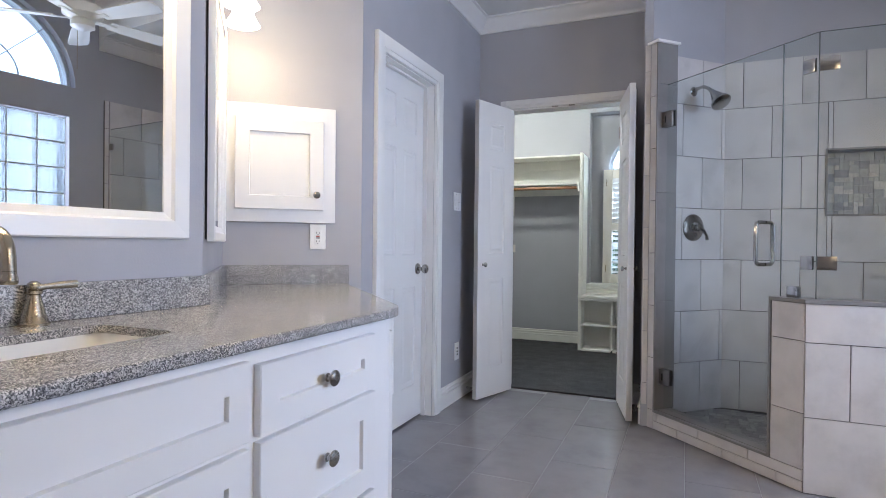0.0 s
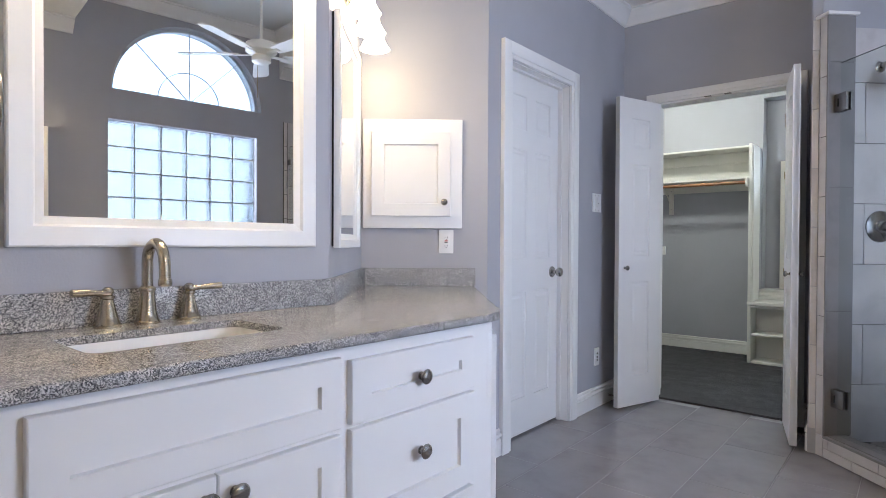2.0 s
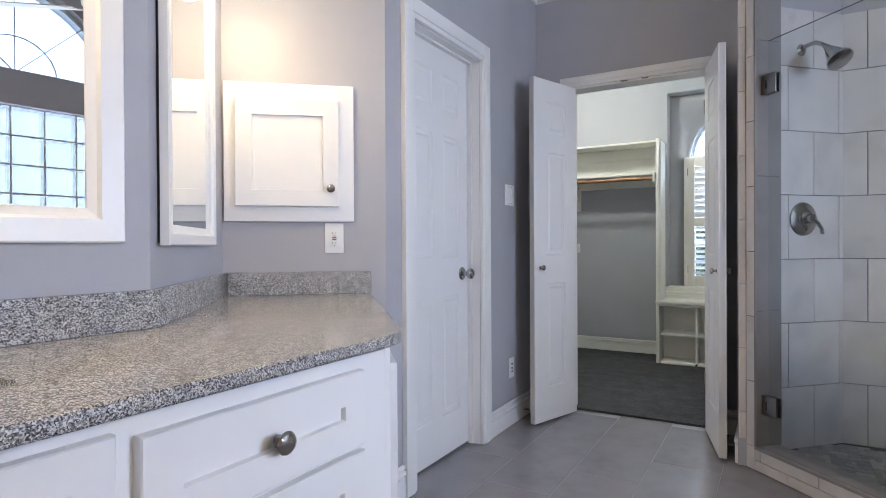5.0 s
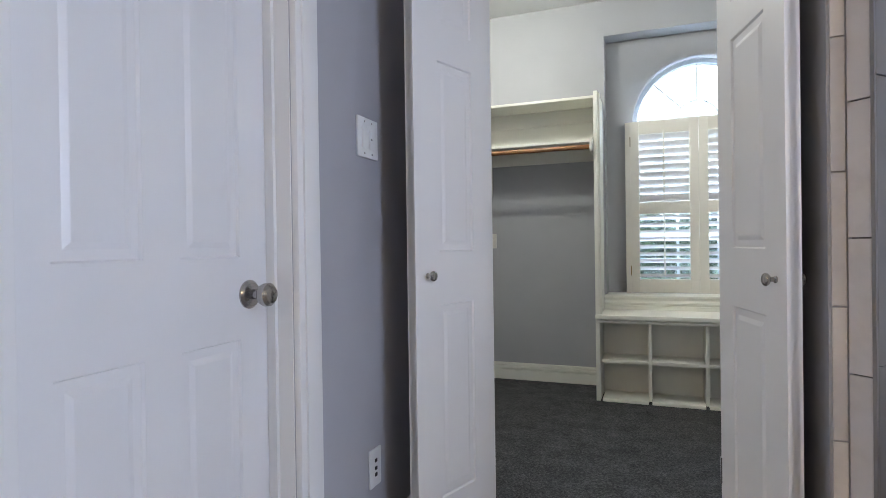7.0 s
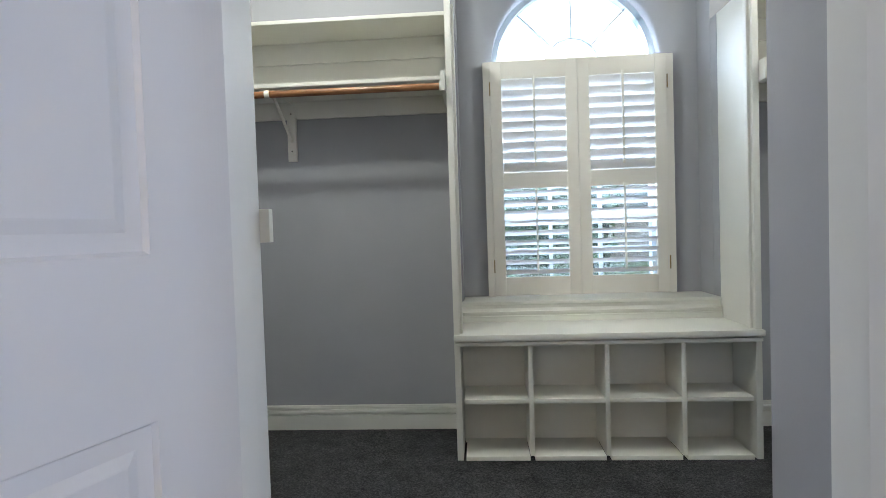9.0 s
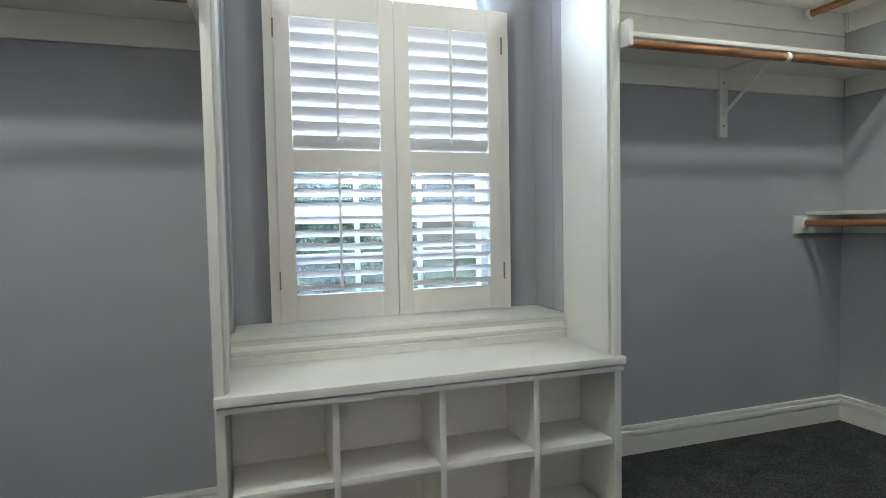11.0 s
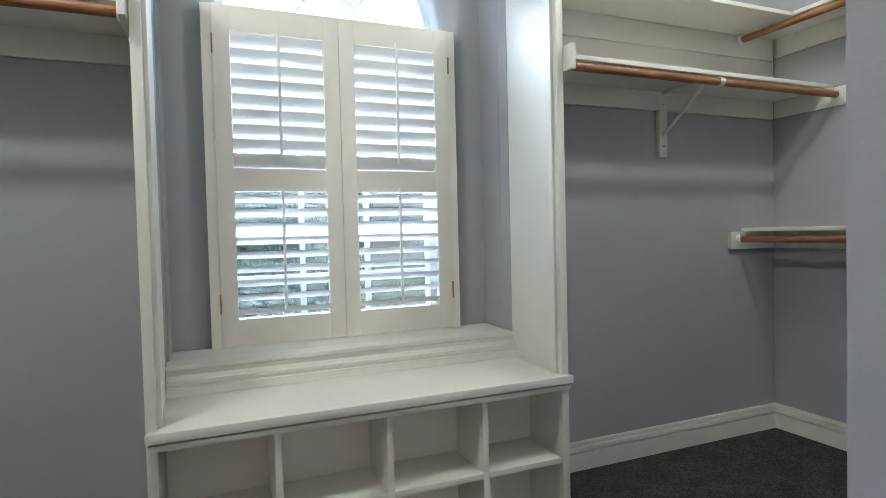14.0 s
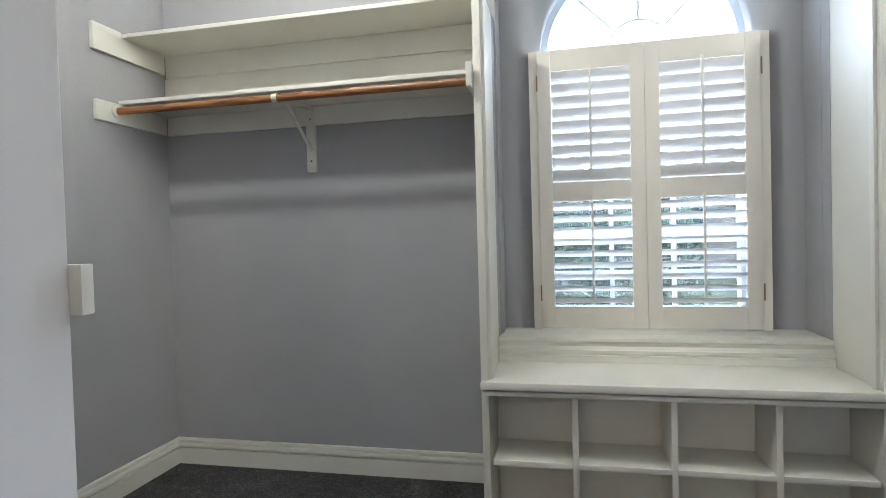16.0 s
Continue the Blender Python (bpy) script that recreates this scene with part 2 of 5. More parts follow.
# ---- building helpers ----
def finish(bm, name, material, smooth=True):
    me = bpy.data.meshes.new(name)
    bmesh.ops.recalc_face_normals(bm, faces=bm.faces)
    bm.to_mesh(me)
    bm.free()
    me.materials.append(material)
    if smooth:
        me.shade_smooth()
        me.set_sharp_from_angle(angle=radians(35))
    return me


def part(name, bm, material, parent=None, label="", smooth=True):
    """One mesh object, under a thing or a part when a parent is given."""
    ob = new(name, finish(bm, name, material, smooth))
    if parent is not None:
        ob.parent = parent
    if label:
        ob["label"] = label
    return ob


def thing(name, label, category, m=None, group="", kind=""):
    ob = new(name)
    ob.empty_display_size = 0.1
    if m is not None:
        ob.matrix_basis = m
    return tagged(ob, label, category, group, kind)


def box(bm, a, b, bevel=0.0):
    (x0, y0, z0), (x1, y1, z1) = a, b
    vs = [bm.verts.new(p) for p in ((x0, y0, z0), (x1, y0, z0), (x1, y1, z0), (x0, y1, z0), (x0, y0, z1), (x1, y0, z1), (x1, y1, z1), (x0, y1, z1))]
    fs = [bm.faces.new([vs[i] for i in f]) for f in ((3, 2, 1, 0), (4, 5, 6, 7), (0, 1, 5, 4), (1, 2, 6, 5), (2, 3, 7, 6), (3, 0, 4, 7))]
    if bevel:
        es = list({e for f in fs for e in f.edges})
        bmesh.ops.bevel(bm, geom=es, offset=bevel, segments=2, affect="EDGES", profile=0.6)
    return bm


def boxes(*items, bevel=0.0):
    bm = bmesh.new()
    for a, b in items:
        box(bm, a, b, bevel)
    return bm


def prism(bm, poly, z0, z1):
    lo = [bm.verts.new((x, y, z0)) for x, y in poly]
    hi = [bm.verts.new((x, y, z1)) for x, y in poly]
    n = len(poly)
    bm.faces.new(lo[::-1]), bm.faces.new(hi)
    for i in range(n):
        bm.faces.new((lo[i], lo[(i + 1) % n], hi[(i + 1) % n], hi[i]))
    return bm


def lathe(bm, profile, n=24, m=None):
    """Turned shape round z from (radius, height) pairs."""
    m = m or Matrix()
    rings = []
    for r, z in profile:
        if r < 1e-6:
            rings.append([bm.verts.new(m @ Vector((0, 0, z)))])
        else:
            rings.append([bm.verts.new(m @ Vector((r * math.cos(2 * math.pi * k / n), r * math.sin(2 * math.pi * k / n), z))) for k in range(n)])
    for a, b in zip(rings, rings[1:]):
        for k in range(n):
            q = [a[k % len(a)], a[(k + 1) % len(a)], b[(k + 1) % len(b)], b[k % len(b)]]
            q = list(dict.fromkeys(q))
            if len(q) > 2:
                bm.faces.new(q)
    return bm


def tube(bm, pts, radii, n=14):
    """Round bar along points, closed at the ends."""
    pts = [Vector(p) for p in pts]
    if not isinstance(radii, (list, tuple)):
        radii = [radii] * len(pts)
    rings = []
    side = None
    for i, p in enumerate(pts):
        d = (pts[min(i + 1, len(pts) - 1)] - pts[max(i - 1, 0)]).normalized()
        if side is None:
            side = d.orthogonal().normalized()
        side = (side - d * side.dot(d)).normalized()
        up = d.cross(side)
        rings.append([bm.verts.new(p + radii[i] * (math.cos(2 * math.pi * k / n) * side + math.sin(2 * math.pi * k / n) * up)) for k in range(n)])
    for a, b in zip(rings, rings[1:]):
        for k in range(n):
            bm.faces.new((a[k], a[(k + 1) % n], b[(k + 1) % n], b[k]))
    bm.faces.new(rings[0][::-1]), bm.faces.new(rings[-1])
    return bm


def sweep(bm, path, profile, closed=False):
    """Moulding: profile of (out, height) swept along a plan path, mitred; out is to the right of travel."""
    n = len(path)
    rings = []
    for i, p in enumerate(path):
        p = Vector((p[0], p[1]))
        ds = []
        if i > 0 or closed:
            ds.append((p - Vector(path[i - 1])).normalized())
        if i < n - 1 or closed:
            ds.append((Vector(path[(i + 1) % n]) - p).normalized())
        ns = [Vector((d.y, -d.x)) for d in ds]
        off = ns[0] if len(ns) == 1 else (ns[0] + ns[1]) / max(0.2, 1 + ns[0].dot(ns[1]))
        rings.append([bm.verts.new((p.x + off.x * o, p.y + off.y * o, z)) for o, z in profile])
    pairs = list(zip(rings, rings[1:])) + ([(rings[-1], rings[0])] if closed else [])
    for a, b in pairs:
        for k in range(len(profile)):
            bm.faces.new((a[k], a[(k + 1) % len(profile)], b[(k + 1) % len(profile)], b[k]))
    if not closed:
        bm.faces.new(rings[0]), bm.faces.new(rings[-1][::-1])
    return bm


def shaker(bm, w, h, t, border, depth=0.011, y=0.0):
    """Slab in x (width) and z (height), front at y - t, with one sunk flat panel and softened edges."""
    e = 0.0025
    x0, x1, z0, z1 = 0, w, 0, h

    def ring(i, yy):
        return [bm.verts.new(p) for p in ((x0 + i, yy, z0 + i), (x1 - i, yy, z0 + i), (x1 - i, yy, z1 - i), (x0 + i, yy, z1 - i))]
    rs = [ring(0, y), ring(0, y - t + e), ring(e, y - t), ring(border, y - t), ring(border + 0.002, y - t + depth)]
    bm.faces.new(rs[0]), bm.faces.new(rs[-1][::-1])
    for a, b in zip(rs, rs[1:]):
        for k in range(4):
            bm.faces.new((a[k], b[k], b[(k + 1) % 4], a[(k + 1) % 4]))
    return bm


def knob_bm():
    """Round knob standing out along -y."""
    m = Matrix.Rotation(radians(90), 4, "X")
    return lathe(bmesh.new(), [(0.0, 0), (0.009, 0), (0.009, 0.003), (0.006, 0.006), (0.006, 0.014), (0.012, 0.017), (0.0155, 0.021), (0.0165, 0.025), (0.0145, 0.029), (0.009, 0.032), (0, 0.033)], 20, m)


def structure(name, bm, material, label, category, smooth=False):
    return tagged(part(name, bm, material, None, "", smooth), label, category, "", "structure")


def carve(ob, cutters):
    """Cut meshes out of ob for good."""
    for c in cutters:
        mod = ob.modifiers.new("cut", "BOOLEAN")
        mod.operation, mod.solver, mod.object = "DIFFERENCE", "EXACT", c
    bpy.context.view_layer.update()
    old = ob.data
    ob.data = bpy.data.meshes.new_from_object(ob.evaluated_get(bpy.context.evaluated_depsgraph_get()))
    ob.modifiers.clear()
    for c in cutters:
        bpy.data.objects.remove(c)
    bpy.data.meshes.remove(old)
    return ob


def arch_poly(cx, z0, spring, r, half, n=24):
    """Outline (across, height) of an opening with a round head; half is the half width."""
    pts = [(cx - half, z0), (cx + half, z0)]
    return pts + [(cx + r * math.cos(math.pi * k / n), spring + r * math.sin(math.pi * k / n)) for k in range(n + 1)]


def plate_solid(bm, outline, axis, a, b):
    """Solid from an outline (across, height), extruded from a to b along x or y."""
    put = (lambda s, c, z: (s, c, z)) if axis == "y" else (lambda s, c, z: (c, s, z))
    outline = [p for i, p in enumerate(outline) if i == 0 or (Vector(p) - Vector(outline[i - 1])).length > 1e-5]
    lo, hi = [[bm.verts.new(put(s, c, z)) for c, z in outline] for s in (a, b)]
    n = len(outline)
    bm.faces.new(lo[::-1]), bm.faces.new(hi)
    for i in range(n):
        bm.faces.new((lo[i], lo[(i + 1) % n], hi[(i + 1) % n], hi[i]))
    bmesh.ops.recalc_face_normals(bm, faces=bm.faces)
    return bm


# ---- plan of the place ----
CEILING, TRAY = 2.74, 3.05
MIRROR_X, WEST_X, NORTH_Y = -1.04, -1.07, 4.08
A, B, C = Vector((-0.981, 1.348)), Vector((-1.538, 1.990)), Vector((-1.07, 2.404))
ALONG = Vector((0.749, 0.663))
HINGE_L, HINGE_R, OPEN_L, OPEN_R = -0.825, -0.055, -0.84, -0.008
CLOSET_YR, CLOSET_YL, WIDE_L = 4.527, 4.385, -0.898
CLOSET_Y0, CLOSET_Y1, CLOSET_X0, CLOSET_X1 = 4.335, 6.24, -2.20, 2.23
ALC_X0, ALC_X1, ALC_Y, ALC_Z = -0.587, 0.645, 6.40, 2.487
SHOWER = pose(0.155, 3.615, 0, 0, 0, -45)


def sh(u, v):
    p = SHOWER @ Vector((u, v, 0))
    return (p.x, p.y)


# ---- structure: bathroom ----
structure("floor_bathroom", boxes(((-2.2, -1.4, -0.12), (EAST_X + 0.2, 4.129, -0.0015))), FLOORG, "pale grout bed under grey floor tiles", "floor")
structure("floor_closet", boxes(((-2.35, 4.13, -0.12), (2.4, 6.45, 0.012))), CARPET, "charcoal grey cut-pile carpet", "carpet")
structure("wall_mirror_side", prism(bmesh.new(), [(-2.2, -1.4), (MIRROR_X, -1.4), (MIRROR_X, 0.335), tuple(A), tuple(B), (-2.2, B.y)], 0, CEILING), WALL, "pale grey painted wall behind the vanity", "wall")
bm = prism(bmesh.new(), [(-2.2, B.y), tuple(B), tuple(C), (WEST_X, 2.60), (-2.2, 2.60)], 0, CEILING)
prism(bm, [(-1.22, 3.25), (WEST_X, 3.25), (WEST_X, NORTH_Y), (-1.22, NORTH_Y)], 0, CEILING)
box(bm, (-1.22, 2.60, 2.045), (WEST_X, 3.25, CEILING))
structure("wall_west", bm, WALL, "grey painted wall round a white panelled door", "wall")
structure("wall_return", boxes(((-1.04, -1.4, 0), (-0.57, 0.335, CEILING))), WALL, "grey painted return wall at the vanity's end", "wall")
for nm, pieces in (("wall_closet_front_left", (((-1.3, NORTH_Y, 0), (OPEN_L, 4.20, CEILING)), ((-2.35, 4.2001, 0), (WIDE_L, CLOSET_YL, CEILING)))),
                   ("wall_closet_front_right", (((OPEN_R, NORTH_Y, 0), (0.067, 4.20, CEILING)), ((0.067, NORTH_Y, 0), (0.48, CLOSET_Y0, CEILING)), ((0.48, 4.22, 0), (2.4, CLOSET_Y0, CEILING)))),
                   ("wall_closet_front_head", (((OPEN_L, NORTH_Y, 2.06), (OPEN_R, 4.20, CEILING)),)),
                   ("wall_closet_chase", (((0.067, CLOSET_Y0, 0), (2.4, CLOSET_YR, CEILING)),))):
    structure(nm, boxes(*pieces), WALL, "grey painted wall beside the closet opening", "wall")
structure("wall_south", boxes(((-2.2, -1.55, 0), (EAST_X + 0.22, -1.4, TRAY))), WALL, "plain grey painted wall", "wall")
east = structure("wall_east", boxes(((EAST_X, -1.4, 0), (EAST_X + 0.22, 4.35, TRAY + 0.1))), WALL, "grey painted wall with glass block window and arch", "wall")
cut1 = part("cut", boxes(((EAST_X - 0.1, WIN_Y0, WIN_Z0), (EAST_X + 0.4, WIN_Y0 + 6 * BLOCK, WIN_Z0 + 6 * BLOCK))), WALL)
cut2 = part("cut", plate_solid(bmesh.new(), [(ARCH_Y + ARCH_R * math.cos(math.pi * k / 28), ARCH_Z + ARCH_R * math.sin(math.pi * k / 28)) for k in range(29)], "y", EAST_X - 0.1, EAST_X + 0.4), WALL)
carve(east, [cut1, cut2])
bm = bmesh.new()
T0, T1, TX = 1.19, 2.86, 0.04
for a, b in (((-2.2, -1.4, CEILING), (EAST_X, T0, CEILING + 0.1)), ((-2.2, T1, CEILING), (EAST_X, 4.35, CEILING + 0.1)), ((-2.2, T0, CEILING), (TX, T1, CEILING + 0.1))):
    box(bm, a, b)
box(bm, (TX - 0.12, T0 - 0.12, CEILING + 0.1), (TX, T1 + 0.12, TRAY)), box(bm, (TX, T0 - 0.12, CEILING + 0.1), (EAST_X, T0, TRAY)), box(bm, (TX, T1, CEILING + 0.1), (EAST_X, T1 + 0.12, TRAY))
box(bm, (TX - 0.12, T0 - 0.12, TRAY), (EAST_X + 0.22, T1 + 0.12, TRAY + 0.1))
structure("ceiling_bathroom", bm, CEIL, "white ceiling with a raised tray", "ceiling")

CROWN = [(0, 2.64), (0.012, 2.642), (0.016, 2.655), (0.03, 2.668), (0.052, 2.69), (0.07, 2.712), (0.076, 2.724), (0.09, 2.728), (0.09, 2.74), (0, 2.74)]
structure("crown_moulding", sweep(bmesh.new(), [(MIRROR_X, 0.345), tuple(A), tuple(B), tuple(C), (WEST_X, NORTH_Y), (0.13, NORTH_Y), (0.13, 3.66)], CROWN), TRIM, "white stepped crown moulding under the ceiling", "moulding", True)
HIGH = [(o, z + TRAY - CEILING) for o, z in CROWN]
structure("crown_moulding_tray", sweep(bmesh.new(), [(TX, T0), (TX, T1), (EAST_X, T1), (EAST_X, T0)], HIGH, True), TRIM, "white crown moulding round the raised tray", "moulding", True)
structure("crown_moulding_east", sweep(bmesh.new(), [(EAST_X, T0 - 0.002), (EAST_X, -1.4)], CROWN), TRIM, "white crown moulding on the window wall", "moulding", True)
structure("crown_moulding_shower", sweep(bmesh.new(), [(EAST_X, 4.10), (EAST_X, T1 + 0.002)], CROWN), TRIM, "white crown moulding above the shower", "moulding", True)
BASE = [(0, 0), (0.014, 0), (0.014, 0.086), (0.004, 0.089), (0.004, 0.096), (0.017, 0.099), (0.018, 0.108), (0.016, 0.114), (0.005, 0.117), (0.005, 0.123), (0.011, 0.125), (0.009, 0.134), (0, 0.137)]
bm = sweep(bmesh.new(), [tuple(C + Vector((-0.05, -0.045))), tuple(C), (WEST_X, 2.534)], BASE)
sweep(bm, [(WEST_X, 3.316), (WEST_X, NORTH_Y), (-0.91, NORTH_Y)], BASE)
sweep(bm, [(0.03, NORTH_Y), (0.13, NORTH_Y), (0.13, 3.64), (0.15, 3.625)], BASE)
structure("baseboard_bathroom", bm, TRIM, "white moulded baseboard along grey walls", "baseboard", True)

# ---- structure: closet ----
structure("wall_closet_west", boxes(((CLOSET_X0 - 0.15, 4.2, 0), (CLOSET_X0, 6.4, CEILING))), WALL_C, "grey painted closet side wall", "wall")
structure("wall_closet_east", boxes(((CLOSET_X1, 4.2, 0), (CLOSET_X1 + 0.15, 6.4, CEILING))), WALL_C, "grey painted closet side wall", "wall")
back = structure("wall_closet_back", boxes(((CLOSET_X0 - 0.15, CLOSET_Y1, 0), (CLOSET_X1 + 0.15, 6.58, CEILING))), WALL_C, "grey painted closet wall with window alcove", "wall")
cut1 = part("cut", boxes(((ALC_X0, 6.0, 0.3), (ALC_X1, ALC_Y, ALC_Z))), WALL)
cut2 = part("cut", plate_solid(bmesh.new(), arch_poly(0.025, 0.70, 1.89, 0.436, 0.436), "x", 6.3, 6.8), WALL)
carve(back, [cut1, cut2])
structure("ceiling_closet", boxes(((-2.35, 4.2, CEILING), (2.4, 6.58, CEILING + 0.1))), CEIL, "plain white closet ceiling", "ceiling")
bm = sweep(bmesh.new(), [(WIDE_L, CLOSET_YL), (CLOSET_X0, CLOSET_YL), (CLOSET_X0, CLOSET_Y1), (-0.623, CLOSET_Y1)], BASE)
sweep(bm, [(0.674, CLOSET_Y1), (CLOSET_X1, CLOSET_Y1), (CLOSET_X1, CLOSET_YR), (0.067, CLOSET_YR), (0.067, 4.20), (OPEN_R, 4.20)], BASE)
ob = structure("baseboard_closet", bm, SHELFW, "cream white moulded baseboard above dark carpet", "baseboard", True)
ob.location.z = 0.001


# ---- doors ----
def panel_door(parent, w, h, t, columns, rows, stile, mullion=0.09):
    """Moulded panel door in x, z; thickness along y from 0 to t. rows: (bottom, top) of each panel row."""
    bm = bmesh.new()
    box(bm, (0, 0.006, 0), (w, t - 0.006, h))
    cw = (w - 2 * stile - (columns - 1) * mullion) / columns
    xs = [(stile + k * (cw + mullion), stile + k * (cw + mullion) + cw) for k in range(columns)]
    edges = [0.0] + [v for xx in xs for v in xx] + [w]
    for k in range(0, len(edges), 2):
        box(bm, (edges[k], 0, 0), (edges[k + 1], t, h))
    levels = [0.0] + [v for r in rows for v in r] + [h]
    for x0, x1 in xs:
        for k in range(0, len(levels), 2):
            box(bm, (x0, 0, levels[k]), (x1, t, levels[k + 1]))
    slab = part("slab", bm, DOORW, parent, "", False)
    for x0, x1 in xs:
        for z0, z1 in rows:
            for y0, s in ((0.0, 1), (t, -1)):
                bm = bmesh.new()
                rs = []
                for inset, y in ((0.0, 0.0005), (0.006, 0.009), (0.014, 0.009), (0.034, 0.002), (0.036, 0.0015)):
                    yy = y0 + s * y
                    i = inset
                    rs.append([bm.verts.new(p) for p in ((x0 + i, yy, z0 + i), (x1 - i, yy, z0 + i), (x1 - i, yy, z1 - i), (x0 + i, yy, z1 - i))])
                for a, b in zip(rs, rs[1:]):
                    for k in range(4):
                        bm.faces.new((a[k], b[k], b[(k + 1) % 4], a[(k + 1) % 4]))
                bm.faces.new(rs[-1])
                part("panel", bm, DOORW, slab, "", False)
    return slab


def casing(name, label, opening, m, width=0.065, thick=0.018, h=2.045):
    """Door casing with a stepped face: front along -y of m, opening from x0 to x1."""
    x0, x1 = opening
    t = thing(name, label, "door casing", m, "", "structure")
    for nm, a, b in (("jamb_trim", (x0 - width, -thick, 0), (x0, 0, h + width)), ("jamb_trim", (x1, -thick, 0), (x1 + width, 0, h + width)), ("head_trim", (x0, -thick, h), (x1, 0, h + width))):
        bm = boxes((a, b), bevel=0.003)
        if nm == "jamb_trim":
            inner = x0 if a[0] < x0 else x1
            s = -1 if a[0] < x0 else 1
            box(bm, (min(inner + s * 0.022, inner + s * width), -thick - 0.006, 0), (max(inner + s * 0.022, inner + s * width), -thick + 0.001, h + width), 0.002)
        else:
            box(bm, (x0 - 0.022, -thick - 0.006, h + 0.022), (x1 + 0.022, -thick + 0.001, h + width), 0.002)
        part(nm, bm, TRIM, t)
    return t


ROW6 = [(0.20, 0.80), (0.99, 1.60), (1.71, 1.90)]
# closed six-panel door to the next room, set back in its jamb
W90 = pose(WEST_X, 0, 0, 0, 0, 90)
casing("door_casing", "white stepped casing round a closed door", (2.60, 3.25), W90, 0.086)
bm = boxes(((2.6005, 0.001, 0), (2.604, 0.069, 2.04)), ((3.246, 0.001, 0), (3.2495, 0.069, 2.04)), ((2.604, 0.001, 2.04), (3.246, 0.069, 2.0445)),
           ((2.6041, 0.044, 0), (2.615, 0.0685, 2.029)), ((3.235, 0.044, 0), (3.2459, 0.0685, 2.029)), ((2.6041, 0.044, 2.0291), (3.2459, 0.0685, 2.0399)))
ob = structure("door_jamb", bm, TRIM, "white door jamb lining", "door jamb")
ob.matrix_basis = W90
bd = thing("door", "closed white six-panel door with round nickel knob", "door", pose(WEST_X - 0.070, 2.602, 0.012, 0, 0, 90))
panel_door(bd, 0.646, 2.03, 0.035, 2, ROW6, 0.105, 0.09)
rose = part("knob_rose", lathe(bmesh.new(), [(0, 0), (0.034, 0), (0.034, 0.004), (0.028, 0.01), (0.012, 0.012), (0.011, 0.03), (0.014, 0.034), (0.024, 0.04), (0.028, 0.05), (0.027, 0.06), (0.02, 0.067), (0.008, 0.069), (0.006, 0.066), (0, 0.066)], 28, pose(0.571, 0, 0.902, 90, 0, 0)), NICKEL, bd, "satin nickel round door knob")
part("hinge", boxes(((0.0, -0.006, 0.25), (0.008, 0.0, 0.34)), bevel=0.002), NICKEL, bd)

# closet double doors, both leaves standing open into the bathroom
casing("closet_casing", "white casing round the closet opening", (OPEN_L, OPEN_R), pose(0, NORTH_Y, 0, 0, 0, 0), 0.06, 0.018, 2.06)
bm = boxes(((OPEN_L, NORTH_Y, 0), (OPEN_L + 0.006, 4.20, 2.06)), ((OPEN_R - 0.006, NORTH_Y, 0), (OPEN_R, 4.20, 2.06)), ((OPEN_L + 0.006, NORTH_Y, 2.048), (OPEN_R - 0.006, 4.20, 2.06)),
           ((WIDE_L + 0.0005, 4.2002, 0), (WIDE_L + 0.006, CLOSET_YL, 2.2)))
structure("closet_jamb", bm, TRIM, "white jamb lining of the closet opening", "door jamb")
ROW3 = [(0.20, 0.82), (0.99, 1.60), (1.71, 1.90)]
for hx, dx, dy, side, LEAF_W in ((HINGE_L, -0.128, -0.386, 1, 0.41), (HINGE_R, 0.105, -0.45, -1, 0.455)):
    ang = math.degrees(math.atan2(dy, dx))
    d = thing("closet_door", "open white narrow panelled closet door leaf with small knob", "door", pose(hx, 4.058, 0.014, 0, 0, ang), "closet door leaves")
    slab = panel_door(d, LEAF_W, 2.03, 0.034, 1, ROW3, 0.115)
    slab.location.y = 0.0
    for y0, rot in ((slab.location.y, 0), (slab.location.y + 0.034, 180)):
        k = part("knob", knob_bm(), NICKEL, d, "small satin nickel knob")
        k.matrix_basis = pose(LEAF_W - 0.055, y0, 0.915, 0, 0, rot)
    for z in (0.25, 1.78):
        part("hinge", lathe(bmesh.new(), [(0, z), (0.006, z), (0.006, z + 0.08), (0, z + 0.08)], 10), NICKEL, d)

for sx, sy, rz in ((WEST_X + 0.015, 3.80, 90), (0.115, 3.72, -90)):
    ds = thing("door_stop", "spring door stop with white rubber tip on the baseboard", "door stop", pose(sx, sy, 0.055, 0, 0, rz), "door stops")
    part("spring", tube(bmesh.new(), [(0.006 * math.cos(k * 0.9), -0.004 - k * 0.0011, 0.006 * math.sin(k * 0.9)) for k in range(56)], 0.0014, 6), NICKEL, ds)
    part("tip", lathe(bmesh.new(), [(0, 0.064), (0.008, 0.064), (0.008, 0.076), (0, 0.078)], 14, pose(0, 0, 0, 90, 0, 0)), PLASTIC, ds)
for x in (-0.5, -0.38):
    ct = part("door_catch", boxes(((x - 0.02, NORTH_Y - 0.0235, 2.0605), (x + 0.02, NORTH_Y + 0.01, 2.064))), NICKEL, None)
    ct.location.z = -0.0085
    tagged(ct, "small nickel ball catch strike under the door head", "door catch", "door catches")

